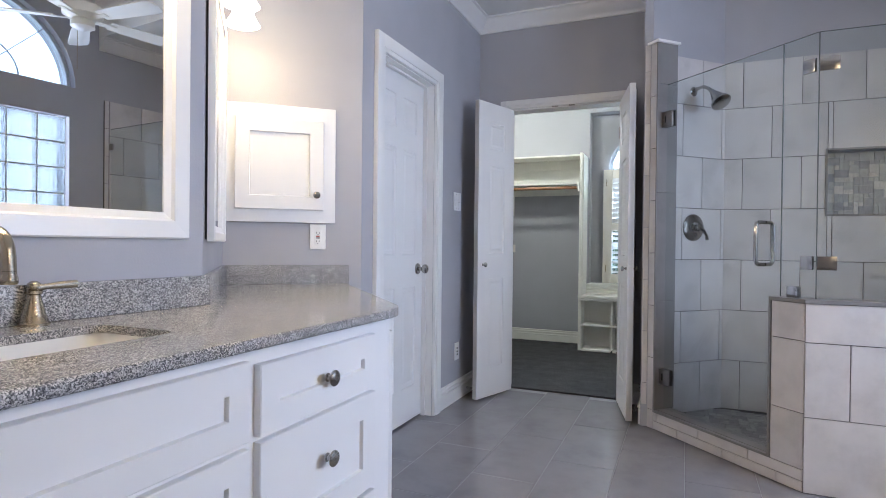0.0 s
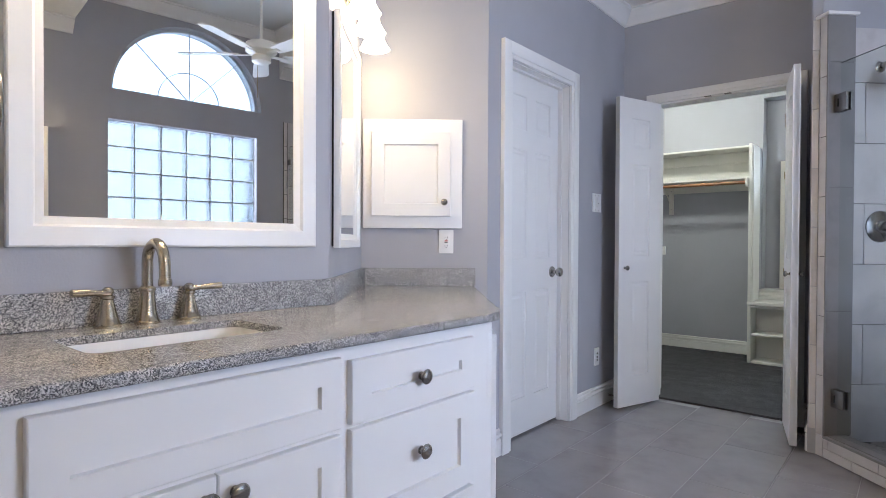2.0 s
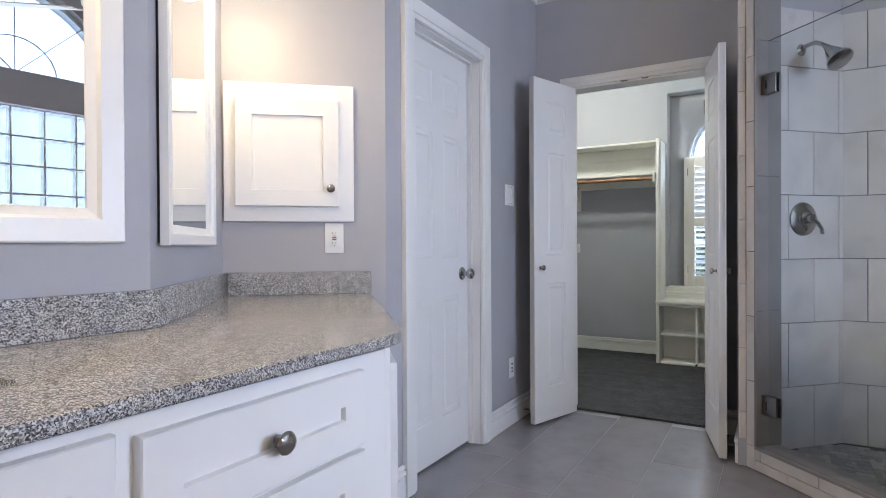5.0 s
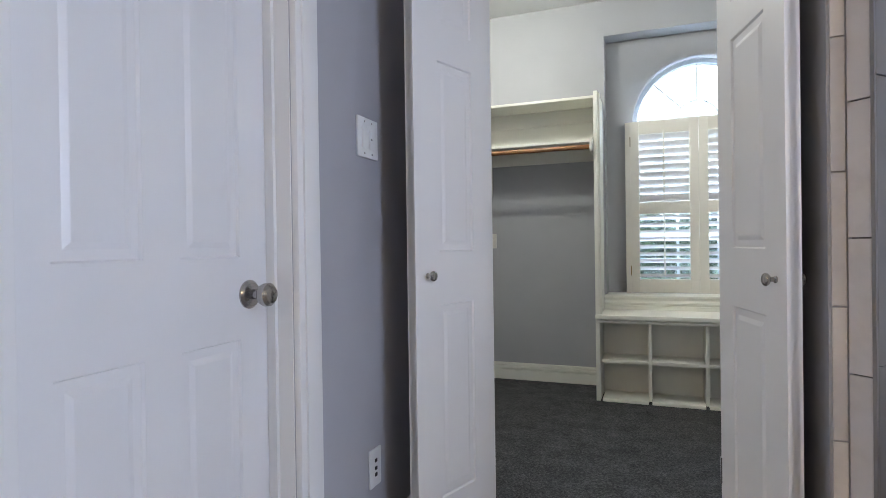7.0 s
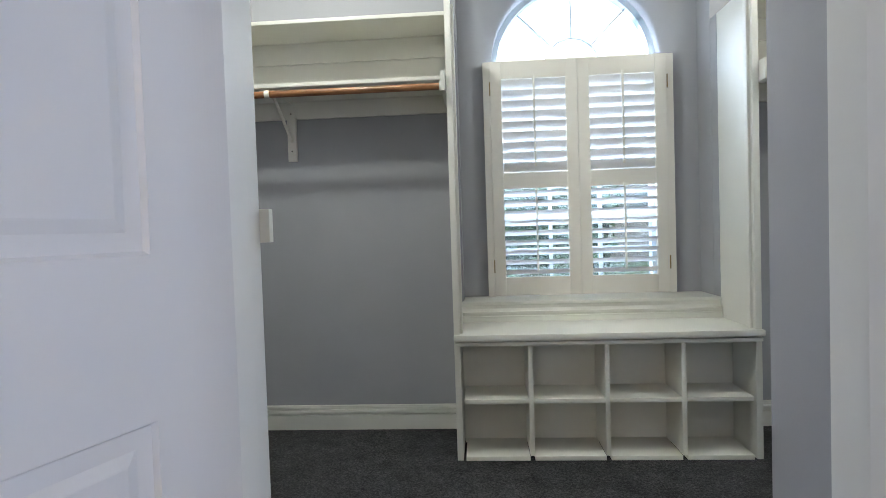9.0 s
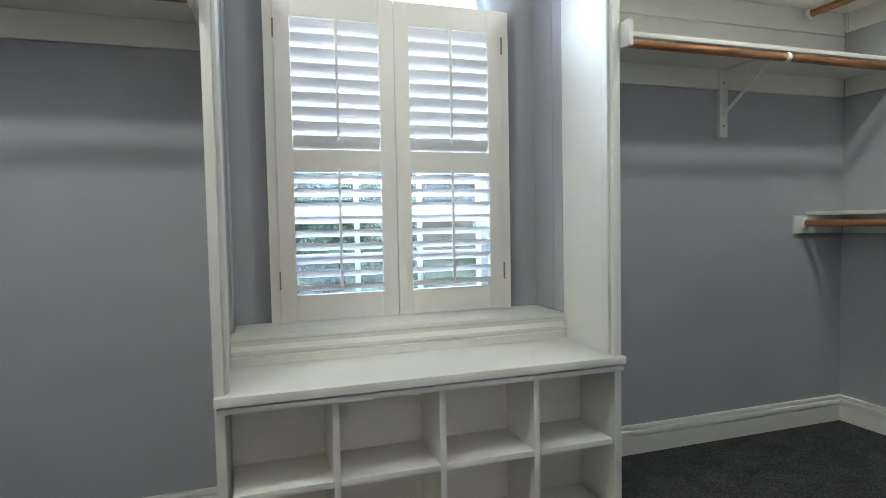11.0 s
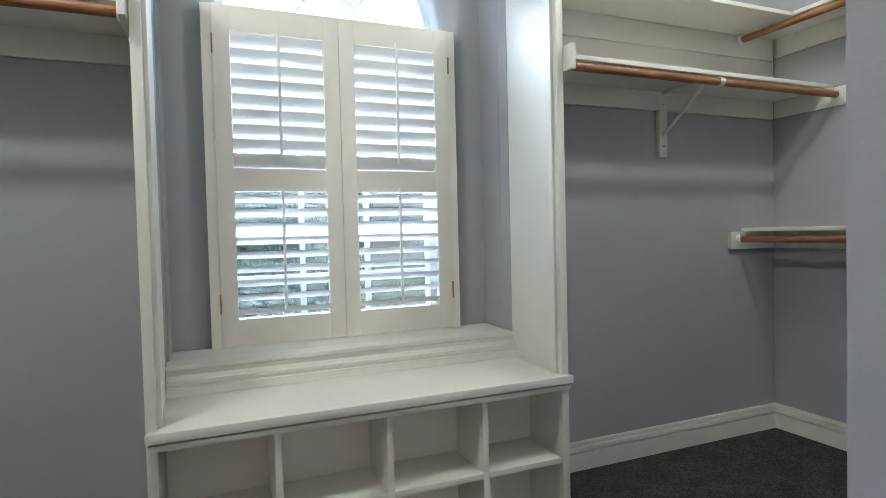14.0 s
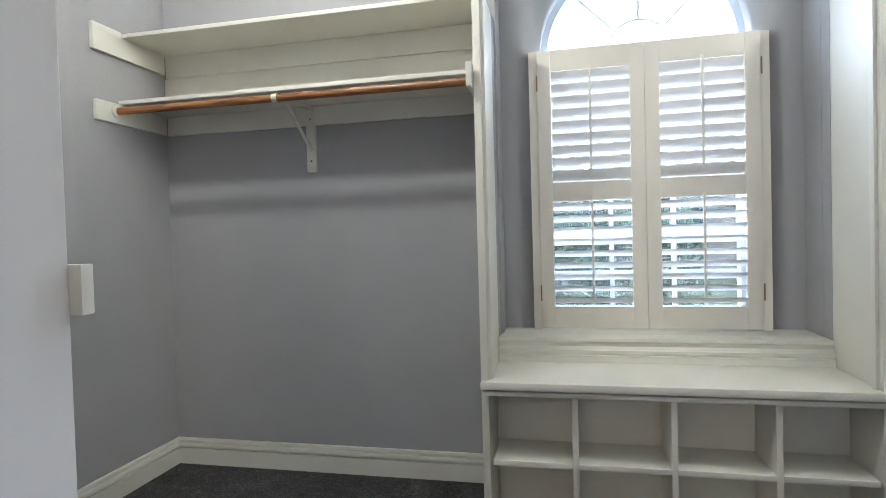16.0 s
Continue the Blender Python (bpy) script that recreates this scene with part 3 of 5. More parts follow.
# ---- vanity ----
END = B + 0.565 * ALONG
OUT = Vector((0.663, -0.749))
corner = END + OUT * ((-0.415 - END.x) / 0.663)
top_poly = [(MIRROR_X + 0.001, 0.3365), (-0.569, 0.3365), (-0.569, -0.1), (-0.415, -0.1)]
c0 = Vector((-0.415, corner.y))
into, outw = Vector((0, -1)), (END - corner).normalized()
for k in range(7):
    s = k / 6
    p = (c0 + into * 0.075) * (1 - s) ** 2 + c0 * 2 * s * (1 - s) + (c0 + outw * 0.075) * s * s
    top_poly.append(tuple(p))
top_poly += [tuple(END), tuple(B + Vector((0.001, 0))), (A.x + 0.001, A.y)]
bm = prism(bmesh.new(), top_poly, 0.849, 0.874)
bm.edges.ensure_lookup_table()
front = [e for e in bm.edges if abs(e.verts[0].co.z - e.verts[1].co.z) < 1e-6 and all((v.co.x > -0.45) or ((Vector(v.co[:2]) - END).length < 1e-3) or ((Vector(v.co[:2]) - c0).length < 0.2) for v in e.verts) and any(v.co.x > -0.5 for v in e.verts)
         and not all(v.co.y < 0.0 for v in e.verts) and not all(v.co.x < -0.5 and v.co.y < 0.4 for v in e.verts)]
bmesh.ops.bevel(bm, geom=front, offset=0.0115, segments=6, affect="EDGES", profile=0.5)
SINK = (-0.862, 0.50, -0.615, 0.935)
counter = part("vanity_countertop", bm, GRANITE)
tagged(counter, "grey speckled granite countertop with rounded edge and sink cutout", "countertop")


def round_rect(x0, y0, x1, y1, r, n=6):
    pts = []
    for cx, cy, a0 in ((x1 - r, y1 - r, 0), (x0 + r, y1 - r, 90), (x0 + r, y0 + r, 180), (x1 - r, y0 + r, 270)):
        pts += [(cx + r * math.cos(radians(a0 + 90 * k / n)), cy + r * math.sin(radians(a0 + 90 * k / n))) for k in range(n + 1)]
    return pts


carve(counter, [part("cut", prism(bmesh.new(), round_rect(*SINK, 0.035), 0.8, 0.9), GRANITE), part("cut", prism(bmesh.new(), round_rect(SINK[0] - 0.05, SINK[1] - 0.05, SINK[2] + 0.05, SINK[3] + 0.05, 0.03), 0.8, 0.855), GRANITE)])
counter.data.shade_smooth()
counter.data.set_sharp_from_angle(angle=radians(30))

# backsplash pieces along the walls
for nm, p, q in (("backsplash", Vector((MIRROR_X, 0.338)), A), ("backsplash", A, B), ("backsplash", B, END)):
    d = (q - p).normalized()
    nrm = Vector((d.y, -d.x))
    a, b = p + nrm * 0.001, q + nrm * 0.001
    if p is B:
        a = a + d * 0.022
    if q is A:
        b = b + d * 0.009
    bm = bmesh.new()
    ln = (b - a).length
    box(bm, (0, -0.02, 0.8745), (ln, 0, 0.963), 0.002)
    s = part(nm, bm, GRANITE)
    s.matrix_basis = pose(a.x, a.y, 0, 0, 0, math.degrees(math.atan2(d.y, d.x)))
    tagged(s, "grey speckled granite backsplash strip on the countertop", "backsplash", "backsplash strips")
s = part("side_splash", boxes(((-1.018, 0.3365, 0.8745), (-0.585, 0.3565, 0.963)), bevel=0.002), GRANITE)
tagged(s, "grey granite side splash at the counter's end", "backsplash", "backsplash strips")

basin = thing("sink_basin", "white rectangular undermount ceramic sink", "sink", pose(0, 0, 0))
bm = bmesh.new()
rings = []
for inset, z, r in ((-0.02, 0.8545, 0.045), (-0.004, 0.8545, 0.037), (0.004, 0.81, 0.035), (0.014, 0.74, 0.045), (0.03, 0.708, 0.06), (0.06, 0.695, 0.06)):
    x0, y0, x1, y1 = SINK
    rings.append([bm.verts.new((x, y, z)) for x, y in round_rect(x0 + inset, y0 + inset, x1 - inset, y1 - inset, r)])
for a, b in zip(rings, rings[1:]):
    for k in range(len(a)):
        bm.faces.new((a[k], b[k], b[(k + 1) % len(a)], a[(k + 1) % len(a)]))
bm.faces.new(rings[-1])
part("bowl", bm, CERAMIC, basin)
part("drain", lathe(bmesh.new(), [(0.0, 0.698), (0.022, 0.698), (0.024, 0.696), (0.024, 0.694)], 20, pose(-0.74, 0.718, 0)), NICKEL, basin)

van = thing("vanity_cabinet", "white shaker vanity cabinet under a granite top", "cabinet")
FX = -0.468
cend = corner + (END - corner).normalized() * 0.02 - Vector((0.749, 0.663)) * 0.028
e_dir = (END - corner).normalized()
f_end = cend + e_dir * ((FX - cend.x) / e_dir.x)
b_end = END - Vector((0.749, 0.663)) * 0.028 - e_dir * 0.03
body = [(-1.035, 0.338), (-0.567, 0.338), (-0.567, -0.1), (FX, -0.1), (FX, f_end.y), tuple(b_end), tuple(B + Vector((0.03, 0.0)) - e_dir * 0.01), (-1.035, A.y)]
part("body", prism(bmesh.new(), body, 0.10, 0.6), CABW, van)
part("body", boxes(((FX - 0.02, -0.1, 0.6002), (FX, f_end.y - 0.0205, 0.8485))), CABW, van)
side = prism(bmesh.new(), [(FX - 0.0, f_end.y - 0.02), (FX, f_end.y), tuple(b_end), tuple(b_end - Vector((0.0, 0.03)))], 0.6, 0.8485)
part("side_panel", side, CABW, van)
# recess under the cabinet: its shade is put in as near-black colour
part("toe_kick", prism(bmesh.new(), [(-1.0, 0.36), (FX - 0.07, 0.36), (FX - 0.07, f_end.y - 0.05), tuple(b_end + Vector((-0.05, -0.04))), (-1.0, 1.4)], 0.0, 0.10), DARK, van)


def front_panel(name, y0, y1, z0, z1, border, label=""):
    ob = part(name, shaker(bmesh.new(), y1 - y0, z1 - z0, 0.019, border), CABW, van, label, False)
    ob.matrix_basis = pose(FX, y0, z0, 0, 0, 90)
    return ob


def pull(parent, y, z):
    k = part("knob", knob_bm(), NICKEL, parent, "brushed nickel round knob")
    k.matrix_basis = pose(y, -0.019, z) @ Matrix.Diagonal((1.25, 0.9, 1.25, 1))


front_panel("false_front", 0.362, 0.966, 0.654, 0.82, 0.057)
dl = front_panel("cabinet_door", 0.362, 0.662, 0.115, 0.64, 0.057)
pull(dl, 0.275, 0.485)
dr = front_panel("cabinet_door", 0.666, 0.966, 0.115, 0.64, 0.057)
pull(dr, 0.033, 0.485)
for z0, z1 in ((0.654, 0.807), (0.37, 0.642), (0.115, 0.358)):
    f = front_panel("drawer", 0.998, 1.478, z0, z1, 0.062 if z1 > 0.7 else 0.066)
    pull(f, 0.24, (z1 - z0) / 2 + (0.0 if z1 > 0.7 else 0.025))
# door on the slanted end of the vanity
ang = math.degrees(math.atan2(e_dir.y, e_dir.x))
length = (Vector(b_end) - Vector((FX, f_end.y))).length
ed = part("end_door", shaker(bmesh.new(), length - 0.12, 0.66, 0.019, 0.057), CABW, van, "", False)
ed.matrix_basis = pose(FX + e_dir.x * 0.035 + 0.001, f_end.y + e_dir.y * 0.035 + 0.001, 0.13, 0, 0, ang)

# ---- faucet: spout and two lever handles ----
fc = thing("faucet", "brushed nickel gooseneck faucet with two lever handles", "faucet", pose(-0.962, 0.745, 0.874))
part("spout_base", lathe(bmesh.new(), [(0, 0), (0.031, 0), (0.031, 0.007), (0.027, 0.012), (0.0225, 0.03), (0.019, 0.06), (0.0175, 0.082), (0.02, 0.085), (0.02, 0.092), (0.0155, 0.097), (0, 0.097)], 24), BRONZE, fc)
pts = [(0, 0, 0.09), (0, 0, 0.155)] + [(0.05 - 0.05 * math.cos(math.radians(a)), 0, 0.158 + 0.05 * math.sin(math.radians(a))) for a in range(10, 171, 10)] + [(0.1015, 0, 0.15), (0.103, 0, 0.128)]
sp = part("spout", tube(bmesh.new(), pts, 0.0138, 20), BRONZE, fc)
part("aerator", lathe(bmesh.new(), [(0, -0.026), (0.0145, -0.026), (0.0165, -0.022), (0.0165, -0.012), (0.014, -0.008), (0.014, 0.0), (0, 0.0)], 20, pose(0.103, 0, 0.128)), BRONZE, fc)
for dy, sgn in ((-0.092, -1), (0.112, 1)):
    h = part("handle", lathe(bmesh.new(), [(0, 0), (0.031, 0), (0.031, 0.006), (0.0275, 0.01), (0.0225, 0.028), (0.017, 0.05), (0.0125, 0.068), (0.0165, 0.071), (0.0165, 0.077), (0.0115, 0.08), (0.0145, 0.087), (0.0125, 0.094), (0.006, 0.099), (0, 0.1)], 22, pose(-0.005, dy, 0)), BRONZE, fc)
    part("lever", tube(bmesh.new(), [(0.0, dy, 0.083), (0.004, dy + sgn * 0.02, 0.086), (0.008, dy + sgn * 0.05, 0.088), (0.012, dy + sgn * 0.084, 0.089)], [0.009, 0.0065, 0.0085, 0.0095], 14), BRONZE, h)


# ---- mirrors ----
def framed_mirror(name, label, m, w, h, border=0.075, thick=0.03):
    t = thing(name, label, "mirror", m)
    bm = bmesh.new()
    rs = []
    for inset, y in ((0, 0), (0, -thick * 0.85), (0.004, -thick), (border - 0.026, -thick * 0.92), (border - 0.02, -thick * 0.62), (border - 0.002, -thick * 0.42), (border, -0.006)):
        i = inset
        rs.append([bm.verts.new(p) for p in ((i, y, i), (w - i, y, i), (w - i, y, h - i), (i, y, h - i))])
    for a, b in zip(rs, rs[1:]):
        for k in range(4):
            bm.faces.new((a[k], b[k], b[(k + 1) % 4], a[(k + 1) % 4]))
    part("frame", bm, TRIM, t, "", False)
    part("mirror_glass", boxes(((border - 0.008, -0.009, border - 0.008), (w - border + 0.008, -0.004, h - border + 0.008))), MIRROR, t, "", False)
    return t


WALL_TURN = 90 - 3.33
VANITY = pose(MIRROR_X, 0.335, 0, 0, 0, WALL_TURN)
MIR_0, MIR_1 = 0.125, 0.945
framed_mirror("vanity_mirror", "large mirror in a white wooden frame above the sink", VANITY @ pose(MIR_0, -0.001, 1.072), MIR_1 - MIR_0, 0.95)
AB = (B - A).normalized()
n_ab = Vector((AB.y, -AB.x))
p = A + AB * 0.05 + n_ab * 0.008
nmir = framed_mirror("narrow_mirror", "tall narrow mirror cabinet door in a white frame", pose(p.x, p.y, 1.066, 0, 0, math.degrees(math.atan2(AB.y, AB.x))), 0.535, 0.84, 0.055, 0.024)
# solid dark sheet painted in as the shadow between mirror and wall
part("painted_shadow_gap", boxes(((0.006, 0.0005, 0.006), (0.529, 0.0075, 0.834))), DARK, nmir, "dark sheet standing in for the shadow behind the mirror door")
framed_mirror("far_mirror", "white framed mirror on the window wall", pose(EAST_X - 0.001, 1.03, 1.05, 0, 0, -90), 1.15, 0.87)


# ---- vanity lights ----
def vanity_light(m, n, spacing, label, power):
    t = thing("vanity_light", label, "wall lamp", m, "vanity lights")
    part("back_plate", boxes(((-0.09, -0.014, -0.05), (0.09, 0, 0.05)), bevel=0.004), BRONZE, t)
    half = spacing * (n - 1) / 2
    part("bar", tube(bmesh.new(), [(-half - 0.04, -0.05, 0.0), (half + 0.04, -0.05, 0.0)], 0.008), BRONZE, t)
    part("arm", tube(bmesh.new(), [(0, -0.01, 0), (0, -0.05, 0)], 0.01), BRONZE, t)
    for k in range(n):
        x = -half + k * spacing
        part("socket", lathe(bmesh.new(), [(0, 0.0), (0.012, 0.0), (0.02, -0.012), (0.022, -0.035), (0, -0.035)], 18, pose(x, -0.09, 0.01)), BRONZE, t)
        part("socket_arm", tube(bmesh.new(), [(x, -0.05, 0.0), (x, -0.075, 0.012), (x, -0.09, 0.008)], 0.006, 10), BRONZE, t)
        s = part("shade", lathe(bmesh.new(), [(0.02, -0.02), (0.028, -0.03), (0.036, -0.06), (0.045, -0.1), (0.062, -0.132), (0.068, -0.138), (0.064, -0.138), (0.042, -0.1), (0.03, -0.05)], 24, pose(x, -0.09, 0.0)), SHADE, t, "lit frosted glass bell shade")
        w = m @ Vector((x, -0.09, -0.16))
        lamp("bulb_light", "POINT", power, WARM, pose(*w), radius=0.04)
    return t


mid = A + AB * 0.40
vanity_light(pose(mid.x, mid.y, 2.09, 0, 0, math.degrees(math.atan2(AB.y, AB.x))), 3, 0.2, "three-light bar with lit bell shades above the narrow mirror", 1.35)
vanity_light(VANITY @ pose(0.555, 0, 2.16), 3, 0.22, "three-light bar with lit bell shades above the large mirror", 3.2)
vanity_light(pose(EAST_X, 0.46, 2.05, 0, 0, -90), 3, 0.22, "three-light bar with lit bell shades on the window wall", 9.0)

# ---- medicine cabinet, outlets, switch, towel ring ----
BC = pose(B.x, B.y, 0, 0, 0, 41.5)
mc = thing("medicine_cabinet", "white recessed wall cabinet with shaker door and knob", "cabinet", BC @ pose(0, -0.001, 0))
part("frame", boxes(((0.01, -0.02, 1.158), (0.497, 0, 1.692)), bevel=0.003), CABW, mc)
cd = part("cabinet_door", shaker(bmesh.new(), 0.388, 0.412, 0.02, 0.062), CABW, mc, "", False)
cd.matrix_basis = pose(0.052, -0.0195, 1.216)
k = part("knob", knob_bm(), NICKEL, cd, "brushed nickel round knob")
k.matrix_basis = pose(0.356, -0.02, 0.068)


def wall_plate(name, label, cat, m, w=0.072, h=0.117):
    t = thing(name, label, cat, m)
    part("plate", boxes(((-w / 2, -0.006, -h / 2), (w / 2, 0, h / 2)), bevel=0.002), PLASTIC, t)
    return t


o = wall_plate("gfci_outlet", "white wall outlet with red and black buttons", "outlet", BC @ pose(0.42, -0.001, 1.093))
part("face", boxes(((-0.017, -0.009, -0.034), (0.017, -0.005, 0.034)), bevel=0.001), PLASTIC, o)
part("test_button", boxes(((-0.008, -0.0105, 0.001), (0.008, -0.008, 0.006))), RED, o)
part("reset_button", boxes(((-0.008, -0.0105, -0.007), (0.008, -0.008, -0.002))), DARK, o)
for z in (0.02, -0.02):
    for x in (-0.006, 0.006):
        part("slot", boxes(((x - 0.001, -0.0095, z - 0.004), (x + 0.001, -0.0085, z + 0.004))), DARK, o)
    part("slot", boxes(((-0.002, -0.0095, z - 0.011), (0.002, -0.0085, z - 0.008))), DARK, o)
o = wall_plate("light_switch", "white two-rocker wall switch plate", "switch", W90 @ pose(3.631, -0.001, 1.356), 0.126, 0.122)
for x in (-0.023, 0.023):
    part("rocker", boxes(((x - 0.016, -0.009, -0.033), (x + 0.016, -0.005, 0.033)), bevel=0.001), PLASTIC, o)
    for z in (0.048, -0.048):
        part("screw", lathe(bmesh.new(), [(0, 0.0075), (0.003, 0.007), (0.003, 0.005)], 10, pose(x, 0, z, 90, 0, 0)), NICKEL, o)
part("slot", boxes(((0.012, -0.0105, -0.004), (0.02, -0.0088, -0.001))), DARK, o)
o = wall_plate("wall_outlet", "white phone outlet near the baseboard", "outlet", W90 @ pose(3.65, -0.001, 0.335))
for z in (0.022, -0.002, -0.022):
    part("slot", boxes(((-0.006, -0.0085, z - 0.005), (0.006, -0.0055, z + 0.005))), DARK, o)

tr = thing("towel_ring", "bronze towel ring on the return wall", "towel ring", pose(-0.785, 0.336, 1.42))
part("mount", lathe(bmesh.new(), [(0, 0), (0.024, 0), (0.024, 0.006), (0.012, 0.012), (0.008, 0.05), (0.011, 0.058), (0, 0.06)], 18, pose(0, 0, 0, -90, 0, 0)), BRONZE, tr)
part("ring", tube(bmesh.new(), [(0.075 * math.sin(2 * math.pi * k / 28), 0.05, -0.075 + 0.075 * math.cos(2 * math.pi * k / 28)) for k in range(29)], 0.0045, 10), BRONZE, tr)

# ---- glass block window, arched window ----
wb = thing("window_blocks", "glass block window of ribbed square blocks", "window", pose(EAST_X + 0.05, WIN_Y0, WIN_Z0), "", "structure")
mb = box(bmesh.new(), (0, 0.0065, 0.0065), (0.08, BLOCK - 0.0065, BLOCK - 0.0065), 0.006)
block_mesh = finish(mb, "glass_block", BLOCKG)
for i in range(6):
    for j in range(6):
        g = new("glass_block", block_mesh)
        g.parent = wb
        g.location = (0, i * BLOCK, j * BLOCK)
        g.visible_shadow = False
bm = bmesh.new()
for i in range(7):
    box(bm, (0.012, i * BLOCK - 0.0063, 0), (0.068, i * BLOCK + 0.0063, 6 * BLOCK))
    box(bm, (0.014, 0, i * BLOCK - 0.0061), (0.066, 6 * BLOCK, i * BLOCK + 0.0061))
part("mortar", bm, MORTAR, wb)
wa = thing("window_arch", "half round arched window with fan muntins", "window", pose(EAST_X + 0.1, ARCH_Y, ARCH_Z), "", "structure")
bm = bmesh.new()


def arc_bar(bm, r, w, x0, x1, n=28):
    outer = [(r * math.cos(math.pi * k / n), r * math.sin(math.pi * k / n)) for k in range(n + 1)]
    inner = [((r - w) * math.cos(math.pi * k / n), (r - w) * math.sin(math.pi * k / n)) for k in range(n + 1)]
    for k in range(n):
        q = (outer[k], outer[k + 1], inner[k + 1], inner[k])
        vs = [[bm.verts.new((x, a, b)) for a, b in q] for x in (x0, x1)]
        bm.faces.new(vs[0]), bm.faces.new(vs[1][::-1])
        for i in range(4):
            bm.faces.new((vs[0][i], vs[0][(i + 1) % 4], vs[1][(i + 1) % 4], vs[1][i]))
    bmesh.ops.remove_doubles(bm, verts=bm.verts, dist=1e-5)
    return bm


def spoke(bm, r0, r1, ang, w, x0, x1):
    d, s = Vector((math.cos(ang), math.sin(ang))), Vector((-math.sin(ang), math.cos(ang)))
    q = [d * r0 - s * w / 2, d * r1 - s * w / 2, d * r1 + s * w / 2, d * r0 + s * w / 2]
    vs = [[bm.verts.new((x, a.x, a.y)) for a in q] for x in (x0, x1)]
    bm.faces.new(vs[0]), bm.faces.new(vs[1][::-1])
    for i in range(4):
        bm.faces.new((vs[0][i], vs[0][(i + 1) % 4], vs[1][(i + 1) % 4], vs[1][i]))


arc_bar(bm, ARCH_R, 0.025, -0.03, 0.03)
box(bm, (-0.03, -ARCH_R, 0), (0.03, ARCH_R, 0.022))
part("window_frame", bm, WINBLUE, wa)
bm = bmesh.new()
arc_bar(bm, 0.258, 0.006, -0.03, -0.014)
for a in (45, 90, 135):
    spoke(bm, 0.0, 0.600, radians(a), 0.006, -0.031, -0.015)
part("muntin", bm, WINBLUE, wa)
arch_glass = glass_mat("arch_window_glass", 0.0, (0.8, 0.86, 0.9))
pn = part("pane", plate_solid(bmesh.new(), [(0.605 * math.cos(math.pi * k / 28), 0.605 * math.sin(math.pi * k / 28)) for k in range(29)], "y", -0.002, 0.002), arch_glass, wa)
pn.visible_shadow = False

# ---- ceiling fan ----
DROP = (TRAY - 2.446) / 0.89
fan = thing("ceiling_fan", "white ceiling fan with light kit on a downrod", "ceiling fan", pose(1.264, 2.156, 2.445) @ Matrix.Scale(0.89, 4))
part("downrod", tube(bmesh.new(), [(0, 0, 0.1), (0, 0, DROP)], 0.013), FANW, fan)
part("canopy", lathe(bmesh.new(), [(0, DROP), (0.065, DROP), (0.06, DROP - 0.03), (0.03, DROP - 0.07), (0, DROP - 0.07)], 24), FANW, fan)
part("motor", lathe(bmesh.new(), [(0, 0.12), (0.03, 0.12), (0.05, 0.105), (0.12, 0.085), (0.13, 0.06), (0.125, 0.02), (0.1, 0.0), (0.06, -0.01), (0.075, -0.02), (0.075, -0.06), (0.05, -0.075), (0, -0.078)], 32), FANW, fan)
for k in range(5):
    a = radians(72 * k + 97)
    m = Matrix.Rotation(a, 4, "Z") @ pose(0, 0, 0.0, 11, 0, 0)
    bm = bmesh.new()
    prism(bm, [(0.17, -0.05), (0.3, -0.062), (0.6, -0.072), (0.655, -0.06), (0.67, 0), (0.655, 0.06), (0.6, 0.072), (0.3, 0.062), (0.17, 0.05)], 0.0, 0.008)
    bl = part("blade", bm, FANW, fan)
    bl.matrix_basis = m
    ar = part("blade_arm", boxes(((0.08, -0.02, -0.006), (0.22, 0.02, -0.0005)), bevel=0.002), FANW, bl)
part("pull_chain", tube(bmesh.new(), [(0.07, 0.0, -0.05), (0.07, 0, -0.34)], 0.002, 8), BRASS, fan)

# ---- shower: walls, jamb, curb, half wall ----
TILE_TOP, PITCH = 2.235, 0.32
poly = [(0.13, NORTH_Y), (0.13, 3.610), (0.17, 3.610), sh(0.0205, 0.012), sh(0.0205, 0.14), sh(-0.048, 0.14), sh(-0.048, 0.72), (0.60, 4.22), (0.13, 4.22)]
structure("wall_shower_partition", prism(bmesh.new(), poly, 0, CEILING), WALL, "grey painted partition beside the shower", "wall")
nw = structure("wall_shower_back", boxes(((0.40, 4.108, 0), (EAST_X, 4.22, CEILING))), WALL, "grey painted wall above shower tiles", "wall")
NICHE = (1.145, 1.27, 1.76, 1.652)
carve(nw, [part("cut", boxes(((NICHE[0], 4.0, NICHE[1]), (NICHE[2], 4.195, NICHE[3]))), WALL)])
structure("shower_jamb", boxes(((0.021, 0.008, 0), (0.0695, 0.143, 2.25))), GROUT, "tiled jamb at the shower door", "wall").matrix_basis = SHOWER
structure("shower_curb", boxes(((0.070, 0.008, 0), (0.81, 0.125, 0.1))), GROUT, "low tiled shower curb", "curb").matrix_basis = SHOWER
K = sh(0.975, 0.0)
TURN, MEET = Vector((1.45, K[1])), Vector((EAST_X, K[1]))
SLANT = (MEET - TURN).normalized()
SIDE = Vector((-SLANT.y, SLANT.x))


def along_wall(o):
    """Where the half wall's bend and its end lie, o metres behind its face."""
    bend = TURN + Vector((-math.tan(math.atan2(SLANT.y, SLANT.x) / 2), 1)) * o
    return (tuple(bend), (EAST_X, MEET.y + o / SLANT.x))


